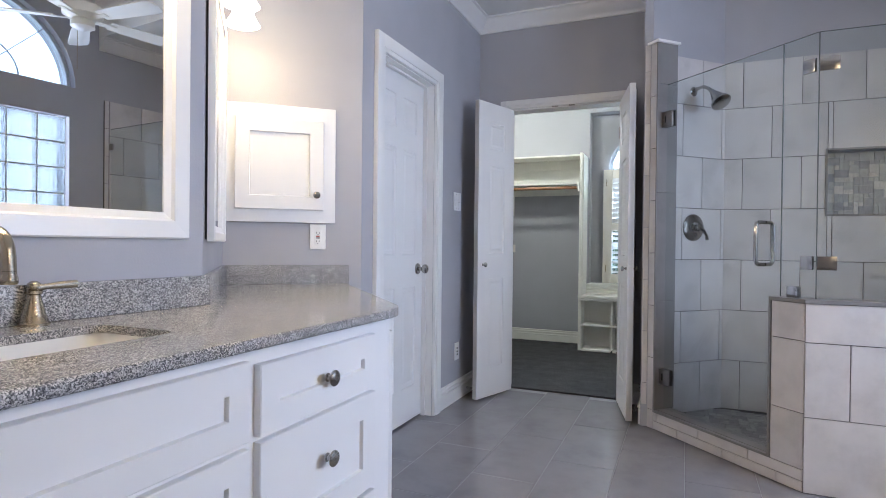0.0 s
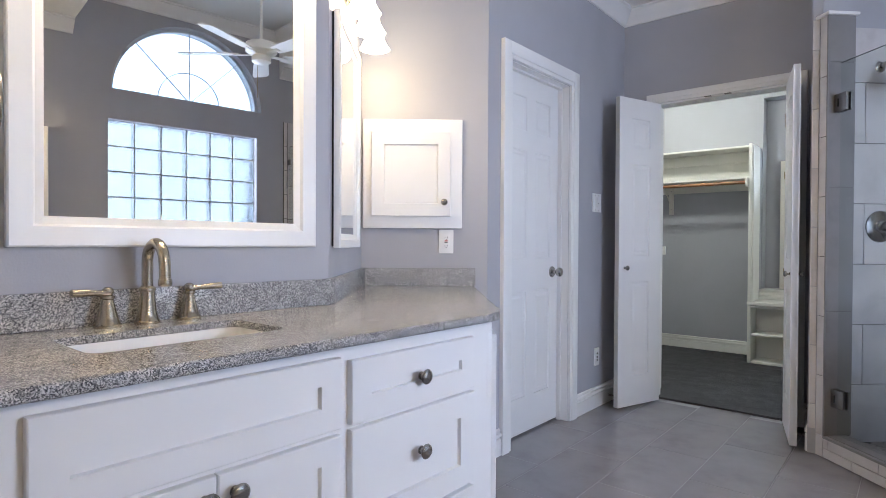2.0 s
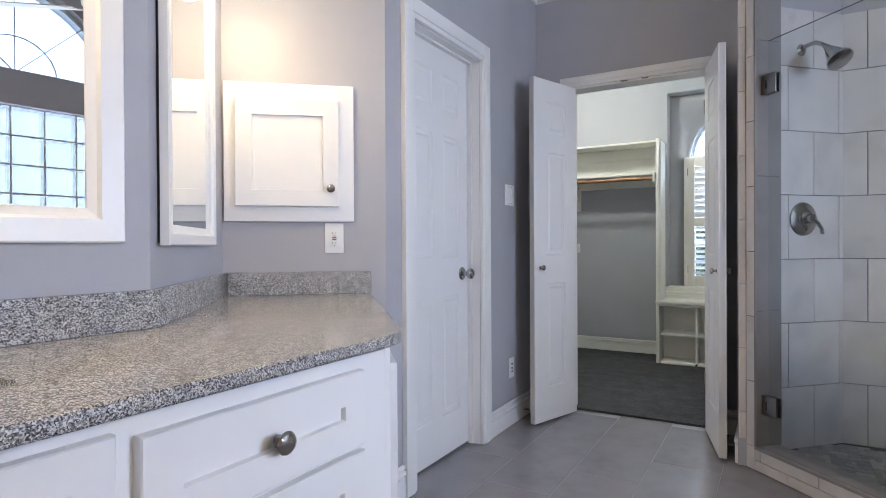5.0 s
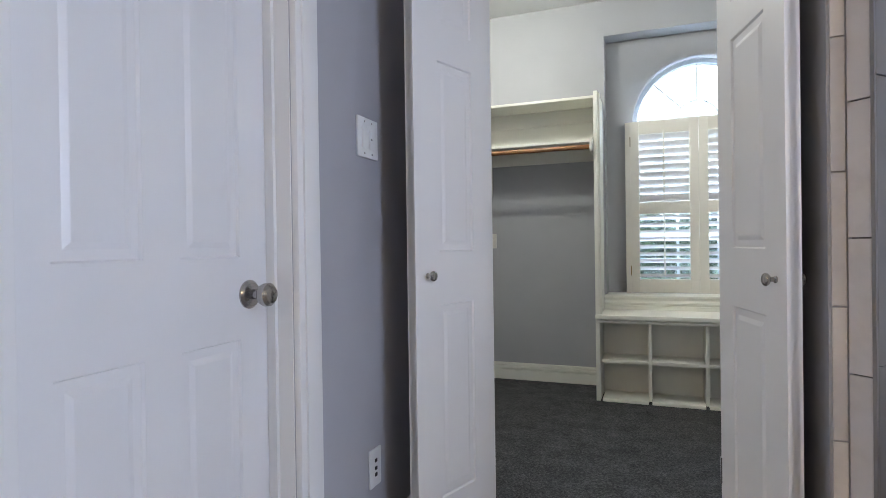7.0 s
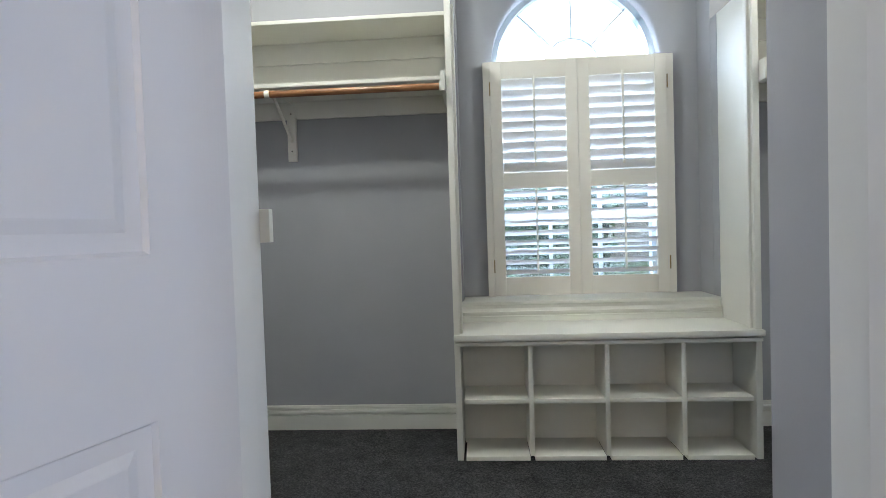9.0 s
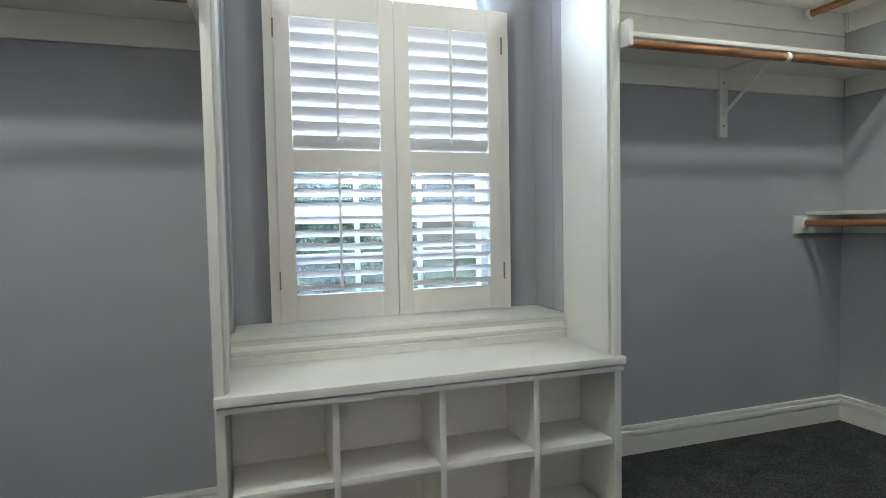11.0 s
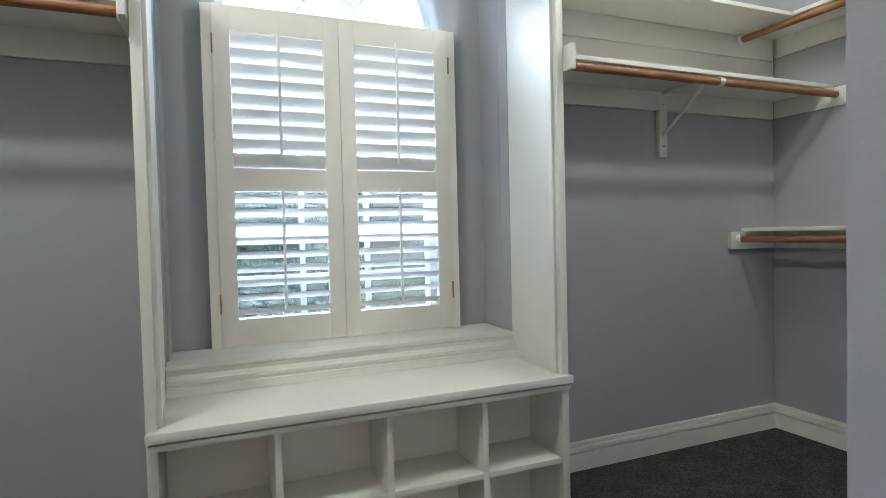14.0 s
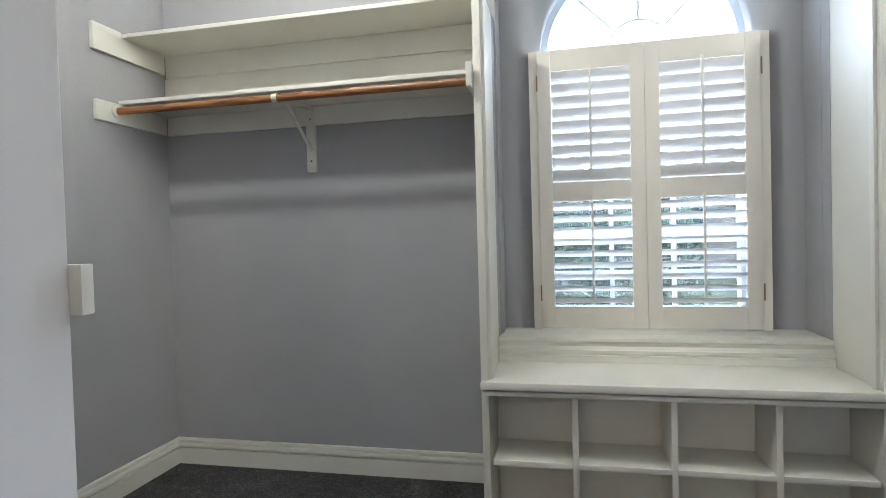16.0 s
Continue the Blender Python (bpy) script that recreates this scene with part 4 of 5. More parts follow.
hp = [sh(0.818, 0.008), sh(0.972, 0.008), (K[0] + 0.006, K[1] + 0.008), *along_wall(0.008), *along_wall(0.13)[::-1], sh(0.93, 0.125), sh(0.818, 0.125)]
structure("shower_half_wall", prism(bmesh.new(), hp, 0, 0.825), GROUT, "tiled half wall under the shower glass", "wall")
structure("floor_shower", prism(bmesh.new(), [sh(0.04, 0.12), sh(0.82, 0.12), (1.0, 3.05), *along_wall(0.12), (EAST_X, 4.1), (0.586, 4.1)], 0.0, 0.032), GROUT, "grey grout bed of the shower floor", "floor")
# dark metal edge strips
bm = bmesh.new()
box(bm, (0.067, -0.003, 0.113), (0.075, 0.004, 2.25)), box(bm, (0.067, -0.004, 0.1), (0.818, 0.02, 0.112), 0.002), box(bm, (0.804, -0.004, 0.1), (0.814, 0.006, 0.84))
ob = structure("shower_edge_trim", bm, TILE_IN, "dark grey metal tile edge strip", "trim")
ob.matrix_basis = SHOWER
cap = bmesh.new()
prism(cap, [sh(0.806, -0.006), (K[0] + 0.0, K[1] - 0.007), *along_wall(-0.007), *along_wall(0.138)[::-1], sh(0.93, 0.135), sh(0.806, 0.135)], 0.826, 0.842)
structure("half_wall_cap", cap, TILE_IN, "grey stone cap on the half wall", "trim")
ob = structure("curb_top", boxes(((0.0702, 0.0205, 0.1005), (0.81, 0.128, 0.114)), bevel=0.003), TILE_IN, "grey stone top of the shower curb", "trim")
ob.matrix_basis = SHOWER
ob = structure("jamb_face", boxes(((0.0702, 0.0045, 0.1145), (0.0755, 0.146, 0.745)), ((0.0702, 0.0045, 0.748), (0.0755, 0.146, 1.378)), ((0.0702, 0.0045, 1.381), (0.0755, 0.146, 2.011)), ((0.0702, 0.0045, 2.014), (0.0755, 0.146, 2.25)), bevel=0.001), TILE_IN, "smooth grey tile face of the shower jamb", "trim")
ob.matrix_basis = SHOWER
ob = structure("jamb_ledge", boxes(((-0.004, -0.012, 2.2505), (0.088, 0.158, 2.266)), bevel=0.003), TRIM, "white ledge on top of the tiled jamb", "trim")
ob.matrix_basis = SHOWER

# ---- shower glass and fittings ----
gd = thing("shower_door", "frameless clear glass shower door with steel pull handle", "shower door", SHOWER)
gp = part("glass", boxes(((0.10, 0.047, 0.126), (0.820, 0.053, 2.0))), GLASS, gd, "", False)
gp.visible_shadow = False
part("glass_edge", boxes(((0.10, 0.0468, 2.0002), (0.82, 0.0532, 2.0020)), ((0.8202, 0.0468, 0.126), (0.8222, 0.0532, 2.0020))), GEDGE, gd, "dark polished glass edge", False)
for z in (0.31, 1.80):
    h = part("hinge", boxes(((0.076, 0.032, z - 0.045), (0.155, 0.044, z + 0.045)), ((0.076, 0.056, z - 0.045), (0.155, 0.068, z + 0.045)), bevel=0.003), DARKM, gd, "dark nickel glass hinge")
    part("screw", boxes(((0.1, 0.029, z - 0.02), (0.106, 0.033, z + 0.02))), DARK, h)
for y, s in ((0.047, -1), (0.053, 1)):
    z0, z1 = 0.985, 1.185
    part("handle", tube(bmesh.new(), [(0.735, y, z0), (0.735, y + s * 0.035, z0), (0.735, y + s * 0.05, z0 + 0.008), (0.735, y + s * 0.055, z0 + 0.022), (0.735, y + s * 0.055, z1 - 0.022), (0.735, y + s * 0.05, z1 - 0.008), (0.735, y + s * 0.035, z1), (0.735, y, z1)], 0.0095, 16), CHROME, gd, "satin steel D handle")
g2 = thing("glass_screen", "fixed clear glass shower panel on the half wall", "glass panel", SHOWER, "fixed shower panels")
gp = part("glass", boxes(((0.825, 0.047, 0.844), (0.985, 0.053, 2.0))), GLASS, g2, "", False)
gp.visible_shadow = False
part("glass_edge", boxes(((0.825, 0.0468, 2.0002), (0.985, 0.0532, 2.0020))), GEDGE, g2, "dark polished glass edge", False)
part("clamp", boxes(((0.86, 0.036, 0.843), (0.91, 0.064, 0.893)), bevel=0.003), CHROME, g2)
q = sh(0.985, 0.05)
g3 = thing("glass_screen", "long fixed clear glass shower panel on the half wall", "glass panel", pose(q[0], q[1], 0), "fixed shower panels")
gp = part("glass", boxes(((0.004, -0.003, 0.844), (0.545, 0.003, 2.0))), GLASS, g3, "", False)
gp.visible_shadow = False
part("glass_edge", boxes(((0.0, -0.0032, 0.844), (0.0038, 0.0032, 2.0015)), ((0.0038, -0.0032, 2.0002), (0.545, 0.0032, 2.0022))), GEDGE, g3, "dark polished glass edge", False)
g4 = thing("glass_screen", "fixed clear glass shower panel meeting the window wall", "glass panel", pose(q[0] + 0.550, q[1], 0, 0, 0, math.degrees(math.atan2(SLANT.y, SLANT.x))), "fixed shower panels")
FAR = (EAST_X - 0.012 - q[0] - 0.550) / SLANT.x
gp = part("glass", boxes(((0.004, -0.003, 0.844), (FAR, 0.003, 2.0))), GLASS, g4, "", False)
gp.visible_shadow = False
part("glass_edge", boxes(((0.004, -0.0032, 2.0002), (FAR, 0.0032, 2.0022)), ((FAR + 0.0002, -0.0032, 0.844), (FAR + 0.003, 0.0032, 2.0022))), GEDGE, g4, "dark polished glass edge", False)
for z in (1.0, 1.85):
    part("clamp", boxes(((FAR - 0.05, -0.016, z - 0.027), (FAR - 0.004, -0.0035, z + 0.027)), bevel=0.003), DARKM, g4)
for z in (1.0, 1.86):
    part("clamp", boxes(((0.0, -0.018, z - 0.03), (0.075, -0.006, z + 0.03)), bevel=0.003), CHROME, g3)
    c = part("clamp", boxes(((-0.06, -0.018, z - 0.03), (-0.004, -0.006, z + 0.03)), bevel=0.003), CHROME, g3)
    c.matrix_basis = pose(0.0, 0.002, 0, 0, 0, -45)

PART = SHOWER @ pose(-0.04, 0.12, 0, 0, 0, 90)
# shower face: x runs into the shower, -y points out of the wall
vh = thing("wall_shower", "satin steel shower head on a bent arm", "shower head", PART @ pose(0.26, 0, 2.03))
part("flange", lathe(bmesh.new(), [(0, 0), (0.034, 0), (0.034, 0.005), (0.02, 0.014), (0, 0.014)], 24, pose(0, 0, 0, 90, 0, 0)), CHROME, vh)
part("arm", tube(bmesh.new(), [(0, 0, 0), (0, -0.04, 0.012), (0, -0.085, 0.012), (0, -0.125, -0.01), (0, -0.15, -0.035)], 0.0105), CHROME, vh)
part("head", lathe(bmesh.new(), [(0, 0.02), (0.014, 0.018), (0.016, 0.0), (0.03, -0.03), (0.042, -0.065), (0.056, -0.085), (0.058, -0.097), (0.05, -0.102), (0, -0.1)], 28, pose(0, -0.155, -0.04, -40, 0, 0)), CHROME, vh)
vv = thing("shower_valve", "satin steel round shower valve with lever", "shower valve", PART @ pose(0.27, 0, 1.185))
part("plate", lathe(bmesh.new(), [(0, 0), (0.085, 0), (0.088, 0.004), (0.082, 0.012), (0.06, 0.018), (0.05, 0.02), (0, 0.02)], 36, pose(0, 0, 0, 90, 0, 0)), CHROME, vv)
part("stem", lathe(bmesh.new(), [(0, 0.018), (0.036, 0.018), (0.032, 0.03), (0.024, 0.038), (0.022, 0.065), (0, 0.068)], 24, pose(0, 0, 0, 90, 0, 0)), CHROME, vv)
part("lever", tube(bmesh.new(), [(0, -0.055, 0), (0.03, -0.062, -0.02), (0.055, -0.062, -0.05), (0.06, -0.06, -0.075)], [0.014, 0.011, 0.009, 0.011]), CHROME, vv)

# ---- closet: shelf towers, bench with cubbies ----
TOP_P, FRONT = 2.003, 5.825
for x0, x1, lab in ((-0.622, -0.595, "tall white closet panel beside the window bench"), (0.646, 0.673, "tall white closet panel beside the window bench")):
    t = part("closet_upright", boxes(((x0, FRONT, 0.012), (x1, 6.166, TOP_P)), bevel=0.003), SHELFW)
    tagged(t, lab, "shelf panel", "closet panels")
    inner = x1 if x0 < 0 else x0
    s = 1 if x0 < 0 else -1
    part("edge_bead", boxes(((min(inner, inner + s * 0.012), FRONT + 0.02, 0.565), (max(inner, inner + s * 0.012), FRONT + 0.05, TOP_P - 0.01)), bevel=0.003), SHELFW, t)
structure("wall_alcove_returns", boxes(((-0.622, 6.1665, 0.012), (-0.595, 6.2395, TOP_P)), ((0.646, 6.1665, 0.012), (0.673, 6.2395, TOP_P))), WALL_C, "grey painted returns beside the window alcove", "wall")
BX = [-0.594, -0.295, 0.03, 0.35, 0.645]
bench = thing("window_bench", "cream white window bench with eight open cubbies", "bench")
part("seat", boxes(((-0.594, 5.8245, 0.541), (0.645, 6.239, 0.566)), ((-0.62, 5.8, 0.541), (0.672, 5.8244, 0.566)), bevel=0.0001), SHELFW, bench)
part("seat_nosing", boxes(((-0.622, 5.796, 0.5395), (0.674, 5.808, 0.5675)), bevel=0.0055), SHELFW, bench)
part("seat_moulding", boxes(((-0.616, 5.804, 0.517), (0.668, 5.8235, 0.534)), bevel=0.004), SHELFW, bench)
for k, x in enumerate(BX[1:4]):
    part("divider", boxes(((x - 0.010, 5.823, 0.032), (x + 0.010, 6.04, 0.5405)), bevel=0.002), SHELFW, bench)
for k in range(4):
    for z in (0.012, 0.262):
        part("shelf", boxes(((BX[k] + 0.0105, 5.821, z), (BX[k + 1] - 0.0105, 6.04, z + 0.02)), bevel=0.002), SHELFW, bench)
part("back", boxes(((-0.593, 6.04, 0.012), (0.644, 6.055, 0.5405))), SHELFW, bench)
sl = thing("window_sill", "cream white moulded sill under the shutters", "window sill", None, "", "structure")
part("sill_board", boxes(((-0.5935, 6.150, 0.649), (0.6445, 6.238, 0.664)), ((-0.586, 6.2382, 0.649), (0.644, 6.399, 0.664)), bevel=0.003), SHELFW, sl)
bm = bmesh.new()
lo, hi = [[bm.verts.new((x, y, z)) for y, z in ((6.23, 0.5665), (6.140, 0.5665), (6.140, 0.594), (6.148, 0.597), (6.148, 0.603), (6.142, 0.606), (6.142, 0.616), (6.150, 0.619), (6.160, 0.630), (6.160, 0.644), (6.156, 0.6485), (6.23, 0.6485))] for x in (-0.5935, 0.6445)]
bm.faces.new(lo), bm.faces.new(hi[::-1])
for i in range(12):
    bm.faces.new((lo[i], lo[(i + 1) % 12], hi[(i + 1) % 12], hi[i]))
part("sill_moulding", bm, SHELFW, sl, "", False)

# ---- shutters ----
shut = thing("window_shutters", "cream plantation shutters over the lower window", "shutters", pose(0, 6.38, 0.6645))
SX0, SX1, SH = -0.458, 0.508, 1.222
part("frame", boxes(((SX0, -0.02, 0), (SX0 + 0.035, 0.018, SH))), SHUTW, shut)
part("frame", boxes(((SX1 - 0.035, -0.02, 0), (SX1, 0.018, SH))), SHUTW, shut)
PW = (SX1 - SX0 - 0.07 - 0.003) / 2
for px in (SX0 + 0.0355, SX0 + 0.0355 + PW + 0.002):
    pnl = part("shutter_panel", boxes(((px, -0.026, 0.004), (px + 0.058, 0.002, SH)), bevel=0.0015), SHUTW, shut)
    part("stile", boxes(((px + PW - 0.058, -0.026, 0.004), (px + PW, 0.002, SH)), bevel=0.0015), SHUTW, pnl)
    for a, b in ((0.004, 0.1), (0.562, 0.645), (SH - 0.092, SH)):
        part("rail", boxes(((px + 0.0582, -0.025, a), (px + PW - 0.0582, 0.001, b)), bevel=0.0015), SHUTW, pnl)
    for z0, z1, tilt in ((0.1, 0.562, -30), (0.645, SH - 0.092, -60)):
        n = 9
        step = (z1 - z0) / n
        bm = bmesh.new()
        w = PW - 0.118
        prof = [(-0.0275, 0), (-0.018, 0.0035), (0, 0.0048), (0.018, 0.0035), (0.0275, 0), (0.018, -0.0035), (0, -0.0048), (-0.018, -0.0035)]
        ends = [[bm.verts.new((xx, a, b)) for a, b in prof] for xx in (0.001, w)]
        bm.faces.new(ends[0]), bm.faces.new(ends[1][::-1])
        for i in range(8):
            bm.faces.new((ends[0][i], ends[0][(i + 1) % 8], ends[1][(i + 1) % 8], ends[1][i]))
        mesh = finish(bm, "louvre", LOUVW)
        for k in range(n):
            lv = new("louvre", mesh)
            lv.parent = pnl
            lv.matrix_basis = pose(px + 0.0585, -0.012, z0 + (k + 0.5) * step, tilt + random.uniform(-1.5, 1.5), 0, 0)
        cx = px + PW / 2
        part("tilt_rod", boxes(((cx - 0.005, -0.05, z0 + 0.028), (cx + 0.005, -0.04, z1 + 0.012)), bevel=0.002), SHUTW, pnl)
    for z in (0.16, SH - 0.14):
        hx = px - 0.004 if px < 0 and px < -0.1 else px + PW + 0.001
        part("hinge", boxes(((hx, -0.0285, z - 0.035), (hx + 0.006, -0.024, z + 0.035)), bevel=0.001), BRASS, pnl)

# ---- closet window: sashes, muntins and arch ----
win = thing("window_closet", "white sash window with divided lites and arched head", "window", pose(0.025, 6.52, 0.70), "", "structure")
bm = boxes(((-0.436, -0.03, 0), (-0.401, 0.03, 1.19)), ((0.401, -0.03, 0), (0.436, 0.03, 1.19)), ((-0.401, -0.03, 0), (0.401, 0.03, 0.045)), ((-0.401, -0.03, 0.36), (0.401, 0.03, 0.40)), ((-0.401, -0.03, 1.16), (0.401, 0.03, 1.22)))
part("window_frame", bm, WINBLUE, win)
bm = boxes(*[((x - 0.009, -0.012, 0.045), (x + 0.009, 0.012, 1.16)) for x in (-0.134, 0.134)], *[((-0.401, -0.011, z - 0.009), (0.401, 0.011, z + 0.009)) for z in (0.20, 0.66, 0.92)])
part("muntin", bm, WINBLUE, win)
bm = bmesh.new()
arc_bar(bm, 0.436, 0.03, -0.03, 0.03)
fr = part("arch_frame", bm, WINBLUE, win)
fr.matrix_basis = pose(0, 0, 1.19, 0, 0, 90)
bm = bmesh.new()
arc_bar(bm, 0.15, 0.009, -0.01, 0.01)
for a in (45, 90, 135):
    spoke(bm, 0.14, 0.42, radians(a), 0.009, -0.011, 0.011)
fr = part("arch_muntin", bm, WINBLUE, win)
fr.matrix_basis = pose(0, 0, 1.19, 0, 0, 90)
pn = part("pane", plate_solid(bmesh.new(), arch_poly(0, 0.02, 1.19, 0.425, 0.425), "x", 0.014, 0.018), PANE, win)
pn.visible_shadow = False

# insect screen as a part-clear sheet; its colour also adds haze outside
scr, nt, b = tree("insect_screen", 0.9)
b.inputs["Base Color"].default_value = (0.15, 0.18, 0.19, 1)
b.inputs["Alpha"].default_value = 0.18
pn = part("insect_screen", boxes(((-0.42, 0.034, 0.03), (0.42, 0.035, 1.17))), scr, win, "fine grey insect screen that also adds haze to the view")
pn.visible_shadow = False


# ---- closet shelves and rods ----
def bracket(parent, m, depth):
    """White folding bracket: wall plate, arm and brace; wall at y = 0, front along -y."""
    b = part("bracket", boxes(((-0.022, -0.023, -0.30), (0.022, -0.0005, -0.002)), bevel=0.002), SHELFW, parent, "white wooden shelf bracket")
    b.matrix_basis = m
    part("arm", boxes(((-0.008, -depth + 0.02, -0.014), (0.008, -0.0235, -0.002)), bevel=0.002), SHELFW, b)
    part("brace", tube(bmesh.new(), [(0, -0.02, -0.2), (0, -depth + 0.03, -0.018)], 0.008, 8), SHELFW, b)
    # strap that goes under and round the front of the rod
    bm = bmesh.new()
    rings = []
    for k in range(13):
        a = radians(350 - 20 * k)
        ring = []
        for r, x in ((0.0162, -0.011), (0.0162, 0.011), (0.0192, 0.011), (0.0192, -0.011)):
            ring.append(bm.verts.new((x, -depth - 0.03 + r * math.cos(a), -0.0365 + r * math.sin(a))))
        rings.append(ring)
    for p, q in zip(rings, rings[1:]):
        for k in range(4):
            bm.faces.new((p[k], q[k], q[(k + 1) % 4], p[(k + 1) % 4]))
    bm.faces.new(rings[0]), bm.faces.new(rings[-1][::-1])
    part("hook", bm, SHELFW, b, "white metal rod strap", False)
    for z in (-0.25, -0.06):
        part("screw", lathe(bmesh.new(), [(0, 0.0255), (0.004, 0.025), (0.004, 0.022)], 10, pose(0, 0, z, 90, 0, 0)), NICKEL, b)


def hang_shelf(label, m, w, z, depth, rod, cleat_len, upper=None, bracket_at=None, end_block=None):
    """Shelf on cleats with a rod before its front edge. Wall at y = 0, front along -y, from x = 0 to w."""
    t = thing("closet_shelf", label, "shelf", m, "closet shelves")
    part("shelf_board", boxes(((0.001, -depth, z), (w - 0.001, -0.001, z + 0.018)), bevel=0.003), SHELFW, t)
    part("back_cleat", boxes(((0.02, -0.018, z - 0.088), (w - 0.02, -0.001, z - 0.0005)), bevel=0.002), SHELFW, t)
    for k, x0 in enumerate((0.001, w - 0.019)):
        ln = cleat_len[k]
        part("end_cleat", boxes(((x0, -ln, z - 0.086), (x0 + 0.018, -0.02, z - 0.0005)), bevel=0.003), SHELFW, t)
    ry, rz = -depth - 0.03, z - 0.037
    r = part("rod", tube(bmesh.new(), [(0, 0, 0.03), (0, 0, w - 0.03)], 0.0158, 18), ROD, t, "varnished wooden hanging rod")
    r.matrix_basis = pose(0, ry, rz, 0, 90, 0)
    for x, rot in ((0.019, 90), (w - 0.019, -90)):
        part("rod_socket", lathe(bmesh.new(), [(0, 0), (0.027, 0), (0.027, 0.008), (0.021, 0.014), (0, 0.014)], 20, pose(x, ry, rz, 0, rot, 0)), SHELFW, t)
    if bracket_at:
        bracket(t, pose(bracket_at, 0, z - 0.0005), depth)
    return t


NB = pose(CLOSET_X0, CLOSET_Y1, 0)
hang_shelf("white closet shelf with wooden rod on a grey wall", NB, -0.623 - CLOSET_X0, 1.697, 0.305, 0, (0.44, 0.46), bracket_at=0.765)
NR = pose(0.674, CLOSET_Y1, 0)
hang_shelf("white closet shelf with wooden rod on a grey wall", NR, CLOSET_X1 - 0.674, 1.682, 0.305, 0, (0.46, 0.44), bracket_at=0.81)
for m, w in ((NB, -0.623 - CLOSET_X0), (NR, CLOSET_X1 - 0.674)):
    t = thing("upper_shelf", "cream white upper closet shelf on wall cleats", "shelf", m, "upper closet shelves")
    part("back_panel", boxes(((0.004, -0.007, 1.7005 if m is NR else 1.7155), (w - 0.004, -0.0005, 1.8845)), bevel=0.001), SHELFW, t)
    part("shelf_board", boxes(((0.001, -0.285, 1.990), (w - 0.001, -0.001, 2.008)), bevel=0.003), SHELFW, t)
    part("back_cleat", boxes(((0.02, -0.018, 1.885), (w - 0.02, -0.001, 1.9895)), bevel=0.002), SHELFW, t)
    for x0 in (0.001, w - 0.019):
        if x0 < 0.1 and m is NB or x0 > 0.1 and m is NR:
            part("end_cleat", boxes(((x0, -0.445, 1.90), (x0 + 0.018, -0.02, 1.9895)), ((x0, -0.445, 1.98), (x0 + 0.018, -0.29, 2.012)), bevel=0.003), SHELFW, t)
ER = pose(CLOSET_X1, CLOSET_Y1 - 0.001, 0, 0, 0, -90)
hang_shelf("low white closet shelf with wooden rod on the side wall", ER, CLOSET_Y1 - CLOSET_YR - 0.02, 1.03, 0.235, 0, (0.325, 0.315))
ER2 = pose(CLOSET_X1, CLOSET_Y1 - 0.021, 0, 0, 0, -90)
t = hang_shelf("high white closet shelf with wooden rod on the side wall", ER2, CLOSET_Y1 - CLOSET_YR - 0.04, 1.9935, 0.24, 0, (0.03, 0.30))
t = part("wall_cleat", boxes(((WIDE_L - 0.5, CLOSET_YL + 0.0005, 1.008), (WIDE_L + 0.024, CLOSET_YL + 0.019, 1.069)), bevel=0.002), SHELFW)
tagged(t, "white wooden cleat at the closet opening's edge", "cleat")

# ---- closet ceiling lights: unseen, both added to brighten the closet ----
for x in (-1.25, 1.3):
    cl = thing("added_ceiling_light", "lit round flush ceiling light, added out of view", "ceiling lamp", pose(x, 5.12, CEILING), "closet ceiling lights")
    part("base", lathe(bmesh.new(), [(0, 0), (0.15, 0), (0.15, -0.02), (0, -0.02)], 32), TRIM, cl)
    part("dome", lathe(bmesh.new(), [(0.14, -0.02), (0.135, -0.035), (0.11, -0.06), (0.06, -0.078), (0, -0.083)], 32), DOME, cl)
    lamp("closet_fill_bulb", "POINT", 38 if x < 0 else 27, (0.95, 1.0, 0.955), pose(x, 5.12, CEILING - 0.15), radius=0.06)

# ---- outside ----
structure("ground", boxes(((-300, 6.6, -0.4), (300, 400, -0.3))), GRASS, "mown lawn outside the window", "lawn")
structure("ground_east", boxes(((2.60, -300, -0.4), (300, 6.59, -0.3))), GRASS, "mown lawn outside the window", "lawn")
haze = glow("bright_overcast_sky", (0.93, 0.97, 1.0), 2.6)
structure("backdrop", boxes(((-120, 90, -1), (120, 91, 90))), haze, "bright hazy sky beyond the garden", "sky")
rng = np.random.default_rng(5)
verts, faces = [], []
for _ in range(22000):
    c = np.array((rng.uniform(-6.0, 0.9), rng.uniform(9.0, 10.2), rng.uniform(-0.3, 1.75) + 0.3 * rng.random()))
    a = rng.normal(size=3)
    a /= np.linalg.norm(a)
    b = np.cross(a, rng.normal(size=3))
    b /= np.linalg.norm(b)
    s = rng.uniform(0.03, 0.065)
    k = len(verts)
    verts += [tuple(c - a * s), tuple(c + b * s * 0.5), tuple(c + a * s), tuple(c - b * s * 0.5)]
    faces.append((k, k + 1, k + 2, k + 3))
k = len(verts)
verts += [(x, y, z) for z in (-0.3, 1.6) for x, y in ((-6.0, 9.55), (0.8, 9.55), (0.8, 10.1), (-6.0, 10.1))]
faces += [tuple(k + i for i in f) for f in ((3, 2, 1, 0), (4, 5, 6, 7), (0, 1, 5, 4), (1, 2, 6, 5), (2, 3, 7, 6), (3, 0, 4, 7))]
me = bpy.data.meshes.new("hedge")
me.from_pydata(verts, [], faces)
me.materials.append(LEAF)
me.update()
tagged(new("hedge", me), "clipped dark green leafy hedge on the lawn", "hedge", "", "stuff")
